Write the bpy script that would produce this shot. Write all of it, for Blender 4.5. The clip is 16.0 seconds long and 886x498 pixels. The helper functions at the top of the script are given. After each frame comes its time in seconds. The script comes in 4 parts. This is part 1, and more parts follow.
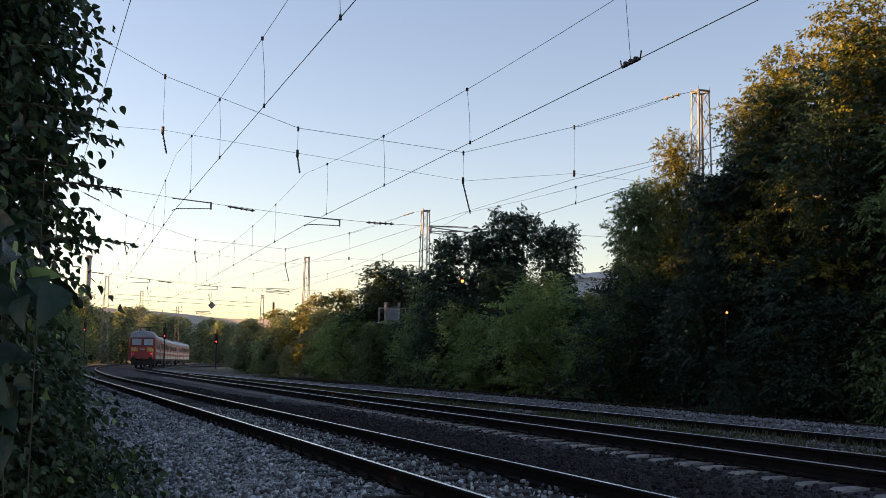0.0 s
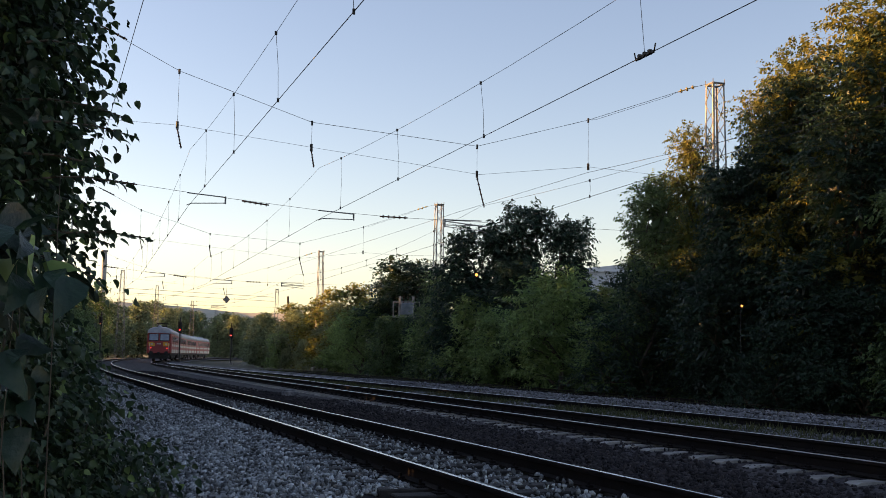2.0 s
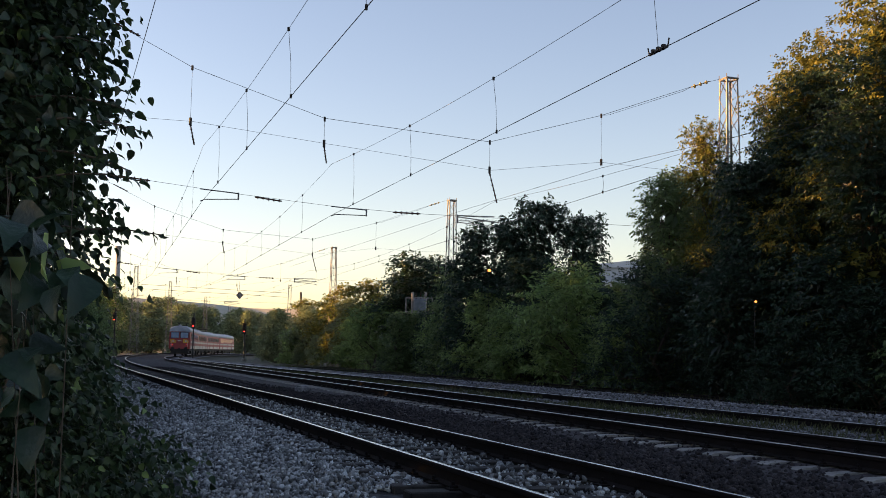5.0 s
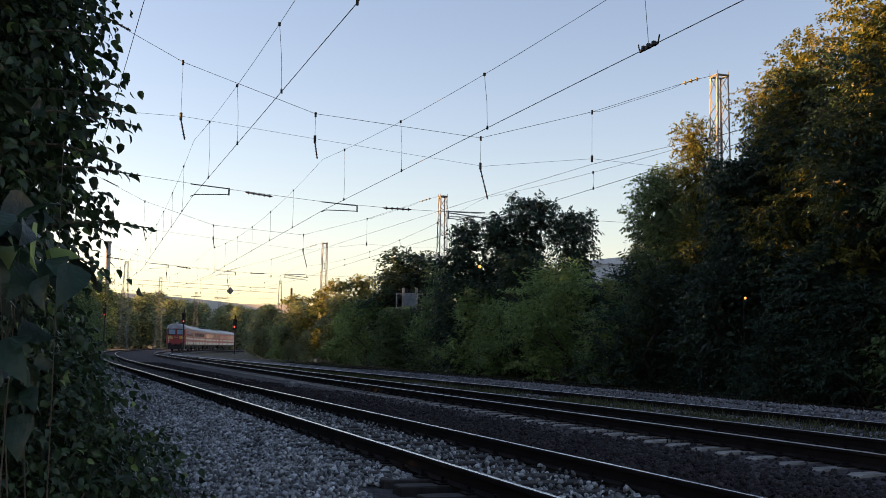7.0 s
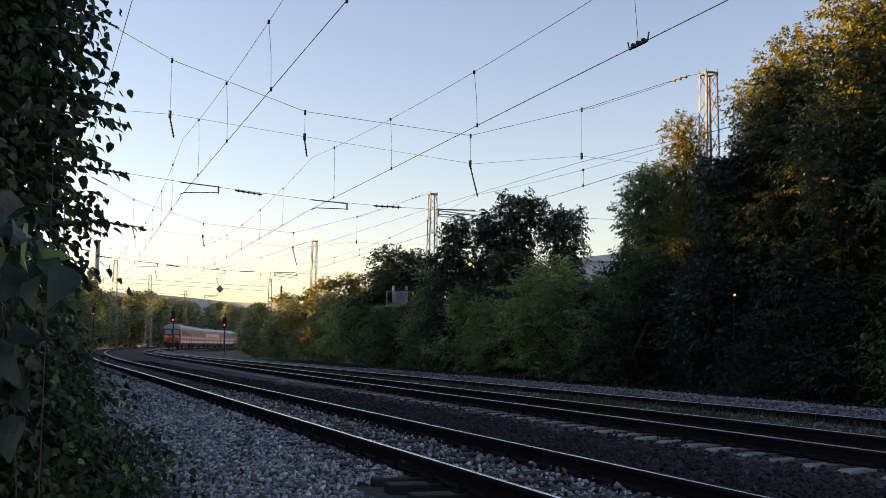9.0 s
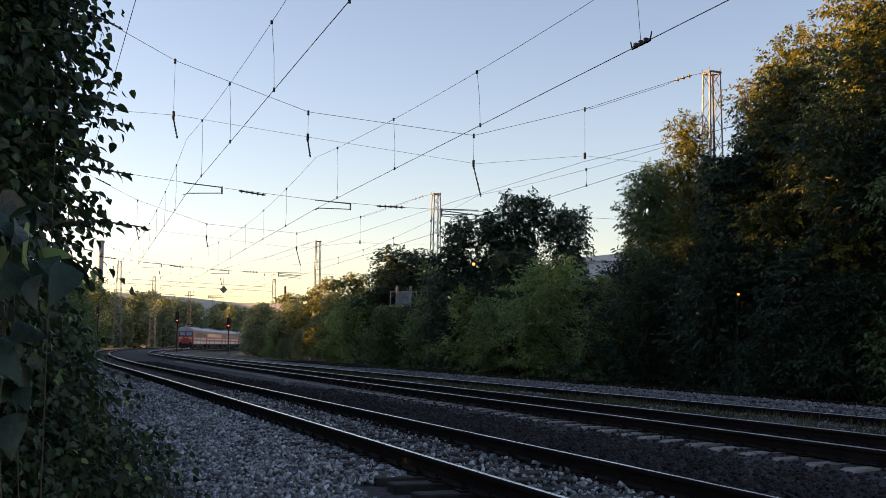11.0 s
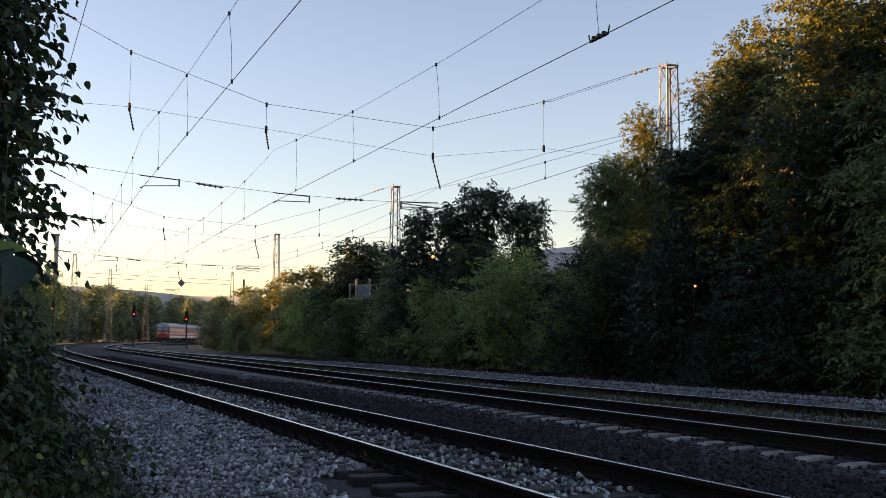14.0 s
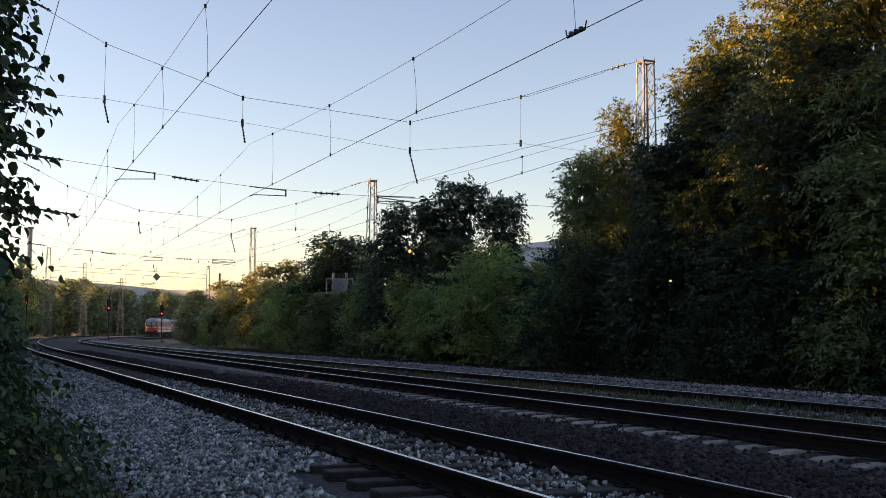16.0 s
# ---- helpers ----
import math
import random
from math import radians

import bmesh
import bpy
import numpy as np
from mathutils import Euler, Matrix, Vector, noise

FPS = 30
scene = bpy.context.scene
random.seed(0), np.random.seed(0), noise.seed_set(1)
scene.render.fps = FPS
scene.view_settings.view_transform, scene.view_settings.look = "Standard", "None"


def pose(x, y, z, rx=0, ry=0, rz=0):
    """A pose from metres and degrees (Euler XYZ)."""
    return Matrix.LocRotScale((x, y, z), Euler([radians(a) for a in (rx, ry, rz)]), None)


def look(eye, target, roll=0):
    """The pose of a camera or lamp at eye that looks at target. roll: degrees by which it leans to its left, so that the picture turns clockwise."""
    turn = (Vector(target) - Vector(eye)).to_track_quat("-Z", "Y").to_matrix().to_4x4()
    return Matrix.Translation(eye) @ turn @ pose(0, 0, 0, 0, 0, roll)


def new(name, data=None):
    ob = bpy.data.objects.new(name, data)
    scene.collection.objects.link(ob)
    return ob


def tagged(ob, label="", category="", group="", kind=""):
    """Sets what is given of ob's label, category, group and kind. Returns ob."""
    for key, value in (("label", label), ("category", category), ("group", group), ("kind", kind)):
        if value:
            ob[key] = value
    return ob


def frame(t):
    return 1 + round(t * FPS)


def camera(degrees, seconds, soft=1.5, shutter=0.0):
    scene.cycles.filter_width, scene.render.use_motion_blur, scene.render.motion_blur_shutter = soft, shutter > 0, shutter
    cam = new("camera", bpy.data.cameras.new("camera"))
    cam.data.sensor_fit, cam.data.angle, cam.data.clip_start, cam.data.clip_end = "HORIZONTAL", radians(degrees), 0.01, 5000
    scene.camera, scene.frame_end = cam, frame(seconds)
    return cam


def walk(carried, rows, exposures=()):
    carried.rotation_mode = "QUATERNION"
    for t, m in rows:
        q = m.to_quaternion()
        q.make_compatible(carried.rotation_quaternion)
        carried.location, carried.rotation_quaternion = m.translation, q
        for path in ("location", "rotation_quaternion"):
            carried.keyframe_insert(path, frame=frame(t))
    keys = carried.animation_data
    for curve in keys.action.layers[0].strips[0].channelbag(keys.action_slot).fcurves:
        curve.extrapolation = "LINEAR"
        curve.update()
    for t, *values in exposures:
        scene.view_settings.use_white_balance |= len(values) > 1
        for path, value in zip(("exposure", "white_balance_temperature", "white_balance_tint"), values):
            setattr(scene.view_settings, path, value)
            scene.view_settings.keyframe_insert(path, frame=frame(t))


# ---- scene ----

# ---- camera ----
def aim(x, y, z, yaw, pitch, roll):
    """Camera pose: yaw to the left, pitch upwards, roll clockwise, in degrees."""
    return pose(x, y, z, 0, 0, yaw) @ pose(0, 0, 0, 90 + pitch) @ pose(0, 0, 0, 0, 0, roll)


cam = camera(44.85, 16.0, soft=0.6)
PATH = [
    (0, aim(-0.001, 0.006, 1.068, -1.308, 6.075, 0.905)),
    (0.5, aim(-0.000, -0.000, 1.069, -1.116, 5.826, 0.694)),
    (1, aim(-0.003, 0.006, 1.071, -0.956, 5.766, 0.744)),
    (1.5, aim(-0.002, 0.002, 1.066, -0.747, 5.673, 0.761)),
    (2, aim(0.001, -0.003, 1.065, -0.561, 5.736, 0.854)),
    (2.5, aim(-0.001, 0.003, 1.070, -0.411, 5.778, 0.881)),
    (3, aim(-0.003, 0.006, 1.068, -0.192, 5.748, 0.876)),
    (3.5, aim(-0.000, 0.000, 1.067, -0.000, 5.575, 0.820)),
    (4, aim(-0.005, 0.016, 1.070, 0.132, 5.531, 0.849)),
    (6.5, aim(0.001, 0.005, 1.063, -0.162, 5.360, 0.982)),
    (7, aim(0.005, -0.006, 1.059, -0.381, 5.299, 0.974)),
    (7.5, aim(0.001, 0.001, 1.061, -0.561, 5.269, 0.831)),
    (8, aim(0.002, -0.006, 1.058, -0.698, 5.356, 0.748)),
    (8.5, aim(0.002, -0.007, 1.060, -0.884, 5.325, 0.832)),
    (9, aim(-0.000, -0.003, 1.063, -0.920, 5.178, 0.779)),
    (11.5, aim(0.009, -0.014, 1.058, -0.706, 5.182, 0.662)),
    (12, aim(0.003, 0.003, 1.058, -1.017, 5.208, 0.674)),
    (12.5, aim(0.004, -0.001, 1.061, -1.406, 5.152, 0.662)),
    (13, aim(0.009, -0.009, 1.055, -1.868, 4.998, 0.608)),
    (13.5, aim(0.010, -0.015, 1.056, -2.407, 4.885, 0.486)),
    (14, aim(0.011, -0.018, 1.057, -2.894, 4.809, 0.367)),
    (14.5, aim(0.014, -0.016, 1.057, -3.312, 4.696, 0.436)),
    (15, aim(0.011, -0.016, 1.056, -3.656, 4.684, 0.535)),
    (15.5, aim(0.016, -0.025, 1.056, -3.904, 4.658, 0.462)),
    (16, aim(0.014, -0.020, 1.061, -4.134, 4.514, 0.423)),
]
walk(cam, PATH, [(0.0, 2.02, 6850, 30), (16.0, 2.02, 6850, 30)])

# ---- world, sun, exposure ----
SUN_AZ, SUN_EL = radians(-78), radians(7.0)
world = bpy.data.worlds.new("world")
scene.world = world
world.use_nodes = True
wn = world.node_tree.nodes
sky = wn.new("ShaderNodeTexSky")
sky.sky_type = "NISHITA"
sky.sun_disc = False
sky.sun_elevation, sky.sun_rotation = SUN_EL, SUN_AZ
sky.altitude, sky.air_density, sky.dust_density, sky.ozone_density = 100, 0.95, 0.6, 1.2
wn["Background"].inputs["Strength"].default_value = 0.08
world.node_tree.links.new(sky.outputs["Color"], wn["Background"].inputs["Color"])
sun_dir = Vector((math.sin(SUN_AZ) * math.cos(SUN_EL), math.cos(SUN_AZ) * math.cos(SUN_EL), math.sin(SUN_EL)))
sun_lamp = bpy.data.lights.new("sun", "SUN")
sun_lamp.energy, sun_lamp.angle, sun_lamp.color = 5.0, radians(0.5), (1.0, 0.58, 0.19)
sun_ob = new("sun", sun_lamp)
sun_ob.matrix_world = look(sun_dir * 100, (0, 0, 0))


# ---- materials ----
def mat(name, a, b=None, rough=0.8, metal=0.0, scale=4.0, bump=0.0, bscale=40.0, spec=0.4, island=0.0, rand=0.0, translucent=0.0, fine=0.35):
    """Two tones mixed by noise at two scales, optional bump, per-piece variation and leaf translucency."""
    m = bpy.data.materials.new(name)
    m.use_nodes = True
    t, n = m.node_tree, m.node_tree.nodes
    link = t.links.new
    bs = n["Principled BSDF"]
    bs.inputs["Roughness"].default_value, bs.inputs["Metallic"].default_value = rough, metal
    bs.inputs["Specular IOR Level"].default_value = spec
    b = b or tuple(c * 0.7 for c in a)
    geo, tc = n.new("ShaderNodeNewGeometry"), n.new("ShaderNodeTexCoord")
    n1, n2 = n.new("ShaderNodeTexNoise"), n.new("ShaderNodeTexNoise")
    n1.inputs["Scale"].default_value, n1.inputs["Detail"].default_value = scale, 5
    n2.inputs["Scale"].default_value, n2.inputs["Detail"].default_value = scale * 9, 3
    for k in (n1, n2):
        link(tc.outputs["Object"], k.inputs["Vector"])
    add = n.new("ShaderNodeMath")
    add.operation = "MULTIPLY_ADD"
    link(n2.outputs["Fac"], add.inputs[0])
    add.inputs[1].default_value = fine
    link(n1.outputs["Fac"], add.inputs[2])
    ramp = n.new("ShaderNodeValToRGB")
    ramp.color_ramp.elements[0].position, ramp.color_ramp.elements[1].position = 0.42 + fine * 0.3, 0.62 + fine * 0.6
    ramp.color_ramp.elements[0].color, ramp.color_ramp.elements[1].color = (*a, 1), (*b, 1)
    link(add.outputs[0], ramp.inputs["Fac"])
    col = ramp.outputs["Color"]
    for amount, source in ((island, geo.outputs["Random Per Island"]), (rand, None)):
        if amount:
            if source is None:
                source = n.new("ShaderNodeObjectInfo").outputs["Random"]
            mr = n.new("ShaderNodeMapRange")
            mr.inputs["To Min"].default_value, mr.inputs["To Max"].default_value = 1 - amount, 1 + amount
            link(source, mr.inputs["Value"])
            hv = n.new("ShaderNodeHueSaturation")
            link(mr.outputs["Result"], hv.inputs["Value"])
            link(col, hv.inputs["Color"])
            col = hv.outputs["Color"]
    link(col, bs.inputs["Base Color"])
    if bump:
        nb, bp = n.new("ShaderNodeTexNoise"), n.new("ShaderNodeBump")
        nb.inputs["Scale"].default_value, nb.inputs["Detail"].default_value = bscale, 6
        link(tc.outputs["Object"], nb.inputs["Vector"])
        bp.inputs["Strength"].default_value, bp.inputs["Distance"].default_value = bump, 0.02
        link(nb.outputs["Fac"], bp.inputs["Height"])
        link(bp.outputs["Normal"], bs.inputs["Normal"])
    if translucent:
        tr, mx = n.new("ShaderNodeBsdfTranslucent"), n.new("ShaderNodeMixShader")
        link(col, tr.inputs["Color"])
        mx.inputs["Fac"].default_value = translucent
        link(bs.outputs[0], mx.inputs[1])
        link(tr.outputs[0], mx.inputs[2])
        link(mx.outputs[0], n["Material Output"].inputs["Surface"])
    return m


def glow(name, color, strength):
    m = bpy.data.materials.new(name)
    m.use_nodes = True
    bs = m.node_tree.nodes["Principled BSDF"]
    bs.inputs["Base Color"].default_value = (*color, 1)
    bs.inputs["Emission Color"].default_value, bs.inputs["Emission Strength"].default_value = (*color, 1), strength
    return m


M_SOIL = mat("dry_soil_and_grass", (0.06, 0.055, 0.042), (0.038, 0.048, 0.022), 0.95, scale=0.6, bump=0.8, bscale=9)
M_GRAVEL = mat("grey_gravel_bed", (0.085, 0.085, 0.088), (0.03, 0.03, 0.031), 0.95, scale=14, bump=1.0, bscale=28, spec=0.2)
M_GRAVEL_D = mat("brown_gravel_bed", (0.078, 0.069, 0.071), (0.034, 0.031, 0.033), 0.95, scale=14, bump=1.0, bscale=28, spec=0.2)
M_STONE = mat("grey_limestone", (0.41, 0.425, 0.425), (0.10, 0.105, 0.108), 0.85, scale=6, island=0.75, bump=0.3, bscale=60, spec=0.3)
M_STONE_D = mat("brown_stained_stone", (0.048, 0.041, 0.042), (0.016, 0.014, 0.016), 0.95, scale=6, island=0.5, spec=0.2)
M_RAIL = mat("rusty_rail_steel", (0.014, 0.010, 0.009), (0.008, 0.006, 0.006), 0.9, 0.0, scale=3, bump=0.2, spec=0.15)
M_HEAD = mat("polished_rail_top", (0.82, 0.81, 0.80), (0.68, 0.67, 0.66), 0.25, 1.0, scale=2)
M_HEAD_S = mat("dull_rail_top", (0.82, 0.82, 0.84), (0.55, 0.53, 0.52), 0.3, 1.0, scale=1.5)
M_HEAD_R = mat("half_rusted_rail_top", (0.70, 0.67, 0.65), (0.38, 0.34, 0.31), 0.36, 0.95, scale=1.2)
M_WOOD = mat("tarred_sleeper_wood", (0.038, 0.033, 0.030), (0.015, 0.013, 0.012), 0.85, scale=7, rand=0.35, bump=0.4)
M_CONC = mat("weathered_concrete", (0.30, 0.285, 0.265), (0.18, 0.17, 0.155), 0.9, scale=5, rand=0.2, bump=0.3)
M_STEEL = mat("galvanised_mast_steel", (0.29, 0.285, 0.28), (0.20, 0.18, 0.165), 0.65, 0.2, scale=3, spec=0.3)
M_WIRE = mat("oxidised_copper_wire", (0.05, 0.045, 0.04), (0.03, 0.028, 0.025), 0.6, 0.6, scale=2)
M_INSUL = mat("brown_glazed_porcelain", (0.07, 0.035, 0.02), (0.05, 0.025, 0.02), 0.2, scale=4)
M_GLASSI = mat("amber_glass_insulator", (0.62, 0.52, 0.26), (0.5, 0.4, 0.18), 0.12, scale=4, translucent=0.4)
M_BARK = mat("grey_brown_bark", (0.10, 0.075, 0.055), (0.05, 0.04, 0.03), 0.95, scale=8, bump=0.8, bscale=30)
M_LEAF = [
    # green leaves darkened for the shade they stand in
    mat("shade_dark_green_leaves", (0.036, 0.070, 0.042), (0.022, 0.046, 0.029), 0.42, scale=0.8, island=0.45, translucent=0.42, spec=0.35),
    mat("mid_green_leaves", (0.145, 0.21, 0.082), (0.085, 0.142, 0.058), 0.45, scale=0.8, island=0.45, translucent=0.45, spec=0.35),
    # yellowing leaves with the low sun's gold mixed in, for lit treetops
    mat("sun_gold_yellowing_leaves", (0.21, 0.185, 0.042), (0.095, 0.125, 0.032), 0.5, scale=0.7, island=0.5, translucent=0.5, spec=0.3),
    mat("fresh_green_leaves", (0.24, 0.34, 0.115), (0.14, 0.23, 0.076), 0.45, scale=0.8, island=0.4, translucent=0.45, spec=0.4),
]
# Far foliage: air haze is put into the leaf colour as a paler green.
M_LEAF.append(mat("haze_paled_leaves", (0.23, 0.28, 0.15), (0.165, 0.21, 0.115), 0.6, scale=0.2, island=0.35, translucent=0.4, spec=0.3))
M_HEDGE = mat("dark_glossy_hedge_leaves", (0.040, 0.072, 0.032), (0.022, 0.044, 0.02), 0.42, scale=5, island=0.55, translucent=0.3, spec=0.4)
M_STONE_B = mat("blue_grey_stone", (0.23, 0.23, 0.245), (0.07, 0.07, 0.075), 0.9, scale=6, island=0.7, spec=0.25)
M_GRAVEL_S = mat("pale_side_track_gravel", (0.16, 0.16, 0.17), (0.07, 0.07, 0.073), 0.9, scale=14, bump=1.0, bscale=28)
M_NEAR = mat("dark_waxy_broad_leaves", (0.016, 0.040, 0.024), (0.009, 0.025, 0.016), 0.4, scale=9, island=0.5, translucent=0.18, spec=0.32, bump=0.25, bscale=60)
M_GRASS = mat("dry_green_grass", (0.085, 0.088, 0.035), (0.05, 0.065, 0.022), 0.8, scale=0.8, island=0.5, translucent=0.3)


# ---- mesh building ----
class Mesh:
    """Collects vertices and faces and turns them into one mesh object."""

    def __init__(self):
        self.v, self.f, self.m = [], [], []

    def add(self, verts, faces, mi=0):
        o = len(self.v)
        self.v += [tuple(p) for p in verts]
        self.f += [tuple(i + o for i in q) for q in faces]
        self.m += [mi] * len(faces)
        return self

    def box(self, x, y, z, sx, sy, sz, mi=0, bev=0.0):
        """A box centred on x, y, z; bev chamfers its vertical and top edges."""
        a, b, c = sx / 2, sy / 2, sz / 2
        e = min(bev, a * 0.9, b * 0.9, c * 0.9)
        if not e:
            vs = [(x + i * a, y + j * b, z + k * c) for k in (-1, 1) for i, j in ((-1, -1), (1, -1), (1, 1), (-1, 1))]
            return self.add(vs, [(3, 2, 1, 0), (4, 5, 6, 7), (0, 1, 5, 4), (1, 2, 6, 5), (2, 3, 7, 6), (3, 0, 4, 7)], mi)
        def ring(p, q, h):
            return [(x - p + e, y - q, h), (x + p - e, y - q, h), (x + p, y - q + e, h), (x + p, y + q - e, h),
                    (x + p - e, y + q, h), (x - p + e, y + q, h), (x - p, y + q - e, h), (x - p, y - q + e, h)]
        vs = ring(a - e, b - e, z - c) + ring(a, b, z - c + e) + ring(a, b, z + c - e) + ring(a - e, b - e, z + c)
        fs = [tuple(range(7, -1, -1)), tuple(range(24, 32))]
        for r in range(3):
            fs += [(r * 8 + i, r * 8 + (i + 1) % 8, r * 8 + 8 + (i + 1) % 8, r * 8 + 8 + i) for i in range(8)]
        return self.add(vs, fs, mi)

    def tube(self, path, r, sides=6, mi=0, cap=True):
        """A tube along points; r is one radius or one for each point."""
        pts = [Vector(p) for p in path]
        rs = r if isinstance(r, (list, tuple)) else [r] * len(pts)
        vs, fs = [], []
        for i, p in enumerate(pts):
            d = (pts[min(i + 1, len(pts) - 1)] - pts[max(i - 1, 0)]).normalized()
            u = d.cross(Vector((0, 0, 1)) if abs(d.z) < 0.95 else Vector((1, 0, 0))).normalized()
            w = d.cross(u)
            vs += [p + (u * math.cos(2 * math.pi * k / sides) + w * math.sin(2 * math.pi * k / sides)) * rs[i] for k in range(sides)]
        for i in range(len(pts) - 1):
            fs += [(i * sides + k, i * sides + (k + 1) % sides, (i + 1) * sides + (k + 1) % sides, (i + 1) * sides + k) for k in range(sides)]
        if cap:
            fs += [tuple(range(sides - 1, -1, -1)), tuple(range(len(vs) - sides, len(vs)))]
        return self.add(vs, fs, mi)

    def prism(self, outline, axis, lo, hi, mi=0):
        """A closed outline of pairs pushed along axis 0 (x), 1 (y) or 2 (z)."""
        n = len(outline)
        def put(p, h):
            return {0: (h, p[0], p[1]), 1: (p[0], h, p[1]), 2: (p[0], p[1], h)}[axis]
        vs = [put(p, lo) for p in outline] + [put(p, hi) for p in outline]
        fs = [tuple(range(n)), tuple(range(2 * n - 1, n - 1, -1))] + [(i, i + n, (i + 1) % n + n, (i + 1) % n) for i in range(n)]
        return self.add(vs, fs, mi)

    def data(self, name, mats, smooth=False):
        me = bpy.data.meshes.new(name)
        me.from_pydata(self.v, [], self.f)
        for m in mats if isinstance(mats, (list, tuple)) else [mats]:
            me.materials.append(m)
        me.polygons.foreach_set("material_index", self.m)
        if smooth:
            me.polygons.foreach_set("use_smooth", [True] * len(me.polygons))
        me.update()
        return me


def part(name, mesh, material, parent=None, label="", smooth=False, at=None):
    """One mesh object, under its thing where a parent is given."""
    me = mesh.data(name, material, smooth) if isinstance(mesh, Mesh) else mesh
    ob = new(name, me)
    if parent is not None:
        ob.parent = parent
    if at is not None:
        ob.matrix_basis = at
    return tagged(ob, label)


def thing(name, label, category, at=None, group="", kind=""):
    ob = new(name)
    ob.empty_display_size = 0.2
    if at is not None:
        ob.matrix_basis = at
    return tagged(ob, label, category, group, kind)


def soup(name, verts, faces, mats, smooth=False):
    """A large mesh from numpy arrays; faces of three or four corners."""
    me = bpy.data.meshes.new(name)
    k = faces.shape[1]
    me.vertices.add(len(verts))
    me.vertices.foreach_set("co", np.asarray(verts, np.float32).ravel())
    me.loops.add(faces.size)
    me.loops.foreach_set("vertex_index", faces.astype(np.int32).ravel())
    me.polygons.add(len(faces))
    me.polygons.foreach_set("loop_start", np.arange(0, faces.size, k, dtype=np.int32))
    me.polygons.foreach_set("loop_total", np.full(len(faces), k, np.int32))
    if smooth:
        me.polygons.foreach_set("use_smooth", np.ones(len(faces), bool))
    for m in mats if isinstance(mats, (list, tuple)) else [mats]:
        me.materials.append(m)
    me.update(calc_edges=True)
    return me


# ---- track geometry ----
class Line:
    """A centre line: starts beside the camera, heading th0 left of north, bending right after s1."""

    def __init__(self, x0, th0, k0, s1, kr, ease=(0, 1, 0)):
        self.s = np.linspace(-30, 420, 1801)
        th = th0 - k0 * self.s - np.where(self.s > s1, (self.s - s1) * kr, 0)
        ds = self.s[1] - self.s[0]
        X, Y = np.cumsum(-np.sin(th)) * ds, np.cumsum(np.cos(th)) * ds
        i0 = np.argmin(abs(self.s))
        f = np.clip((self.s - ease[0]) / (ease[1] - ease[0]), 0, 1)
        o = ease[2] * f * f * (3 - 2 * f)
        self.x, self.y, self.th = X - X[i0] + x0 + o * np.cos(th), Y - Y[i0] + o * np.sin(th), th

    def at(self, s, o=0.0, z=0.0):
        th = float(np.interp(s, self.s, self.th))
        return Vector((float(np.interp(s, self.s, self.x)) + o * math.cos(th), float(np.interp(s, self.s, self.y)) + o * math.sin(th), z))

    def heading(self, s):
        return float(np.interp(s, self.s, self.th))

    def s_of_y(self, y):
        return float(np.interp(y, self.y, self.s))


T1 = Line(4.5335, 0.33893, -0.00029, 51.26, 0.00139)
T2 = Line(9.8906, 0.34453, 0.00027, 101.0, 0.00146, (116, 178, 1.7))
T3 = Line(15.45, 0.34899, -0.00007, 101.0, 0.00146)
STATIONS = [-28 + i for i in range(0, 60)] + [32 + 2 * i for i in range(0, 40)] + [112 + 5 * i for i in range(0, 58)]


# ---- ground ----
def make_ground():
    rs = [0.0] + [1.2 ** i for i in range(1, 46)]
    vs, fs, n = [(0, 0, -0.62)], [], 72
    for r in rs[1:]:
        for k in range(n):
            a = 2 * math.pi * k / n
            x, y = r * math.sin(a), r * math.cos(a)
            z = -0.62 + 0.05 * noise.noise((x * 0.4, y * 0.4, 0)) if r < 300 else -0.62
            vs.append((x, y, z))
    fs += [(0, 1 + (k + 1) % n, 1 + k) for k in range(n)]
    m = Mesh().add(vs, fs)
    m.add([], [])
    for i in range(len(rs) - 2):
        m.f += [(1 + i * n + k, 1 + i * n + (k + 1) % n, 1 + (i + 1) * n + (k + 1) % n, 1 + (i + 1) * n + k) for k in range(n)]
        m.m += [0] * n
    g = part("ground", m, M_SOIL, smooth=True)
    tagged(g, "dry soil with thin grass beside the railway", "ground", kind="structure")


def strip(name, cols, material, label, rough=0.03):
    """A long sheet along the tracks; cols are (line, offset, z) across it."""
    m, n = Mesh(), len(cols)
    for s in STATIONS:
        for ln, o, z in cols:
            p = ln.at(s, o, z)
            p.z += rough * noise.noise((p.x * 1.3, p.y * 1.3, 3.0))
            m.v.append(tuple(p))
    for i in range(len(STATIONS) - 1):
        for k in range(n - 1):
            m.f.append((i * n + k, i * n + k + 1, (i + 1) * n + k + 1, (i + 1) * n + k))
            m.m.append(0)
    return tagged(part(name, m, material, smooth=True), label, "ballast", kind="structure")


make_ground()
strip("ballast_bed_1", [(T1, -3.5, -0.75), (T1, -2.9, -0.5), (T1, -2.2, -0.34), (T1, -1.6, -0.25), (T1, -0.75, -0.26), (T1, 0, -0.26), (T1, 0.75, -0.25), (T1, 1.5, -0.22)],
      M_GRAVEL, "pale grey crushed stone ballast under the main line track")
strip("ballast_bed_2", [(T1, 1.5, -0.22), (T1, 2.0, -0.27), (T2, -2.2, -0.27), (T2, -1.4, -0.222), (T2, -0.75, -0.2), (T2, 0, -0.2), (T2, 0.75, -0.21), (T2, 1.6, -0.23)],
      M_GRAVEL_D, "dark brown oil-stained ballast between the tracks")
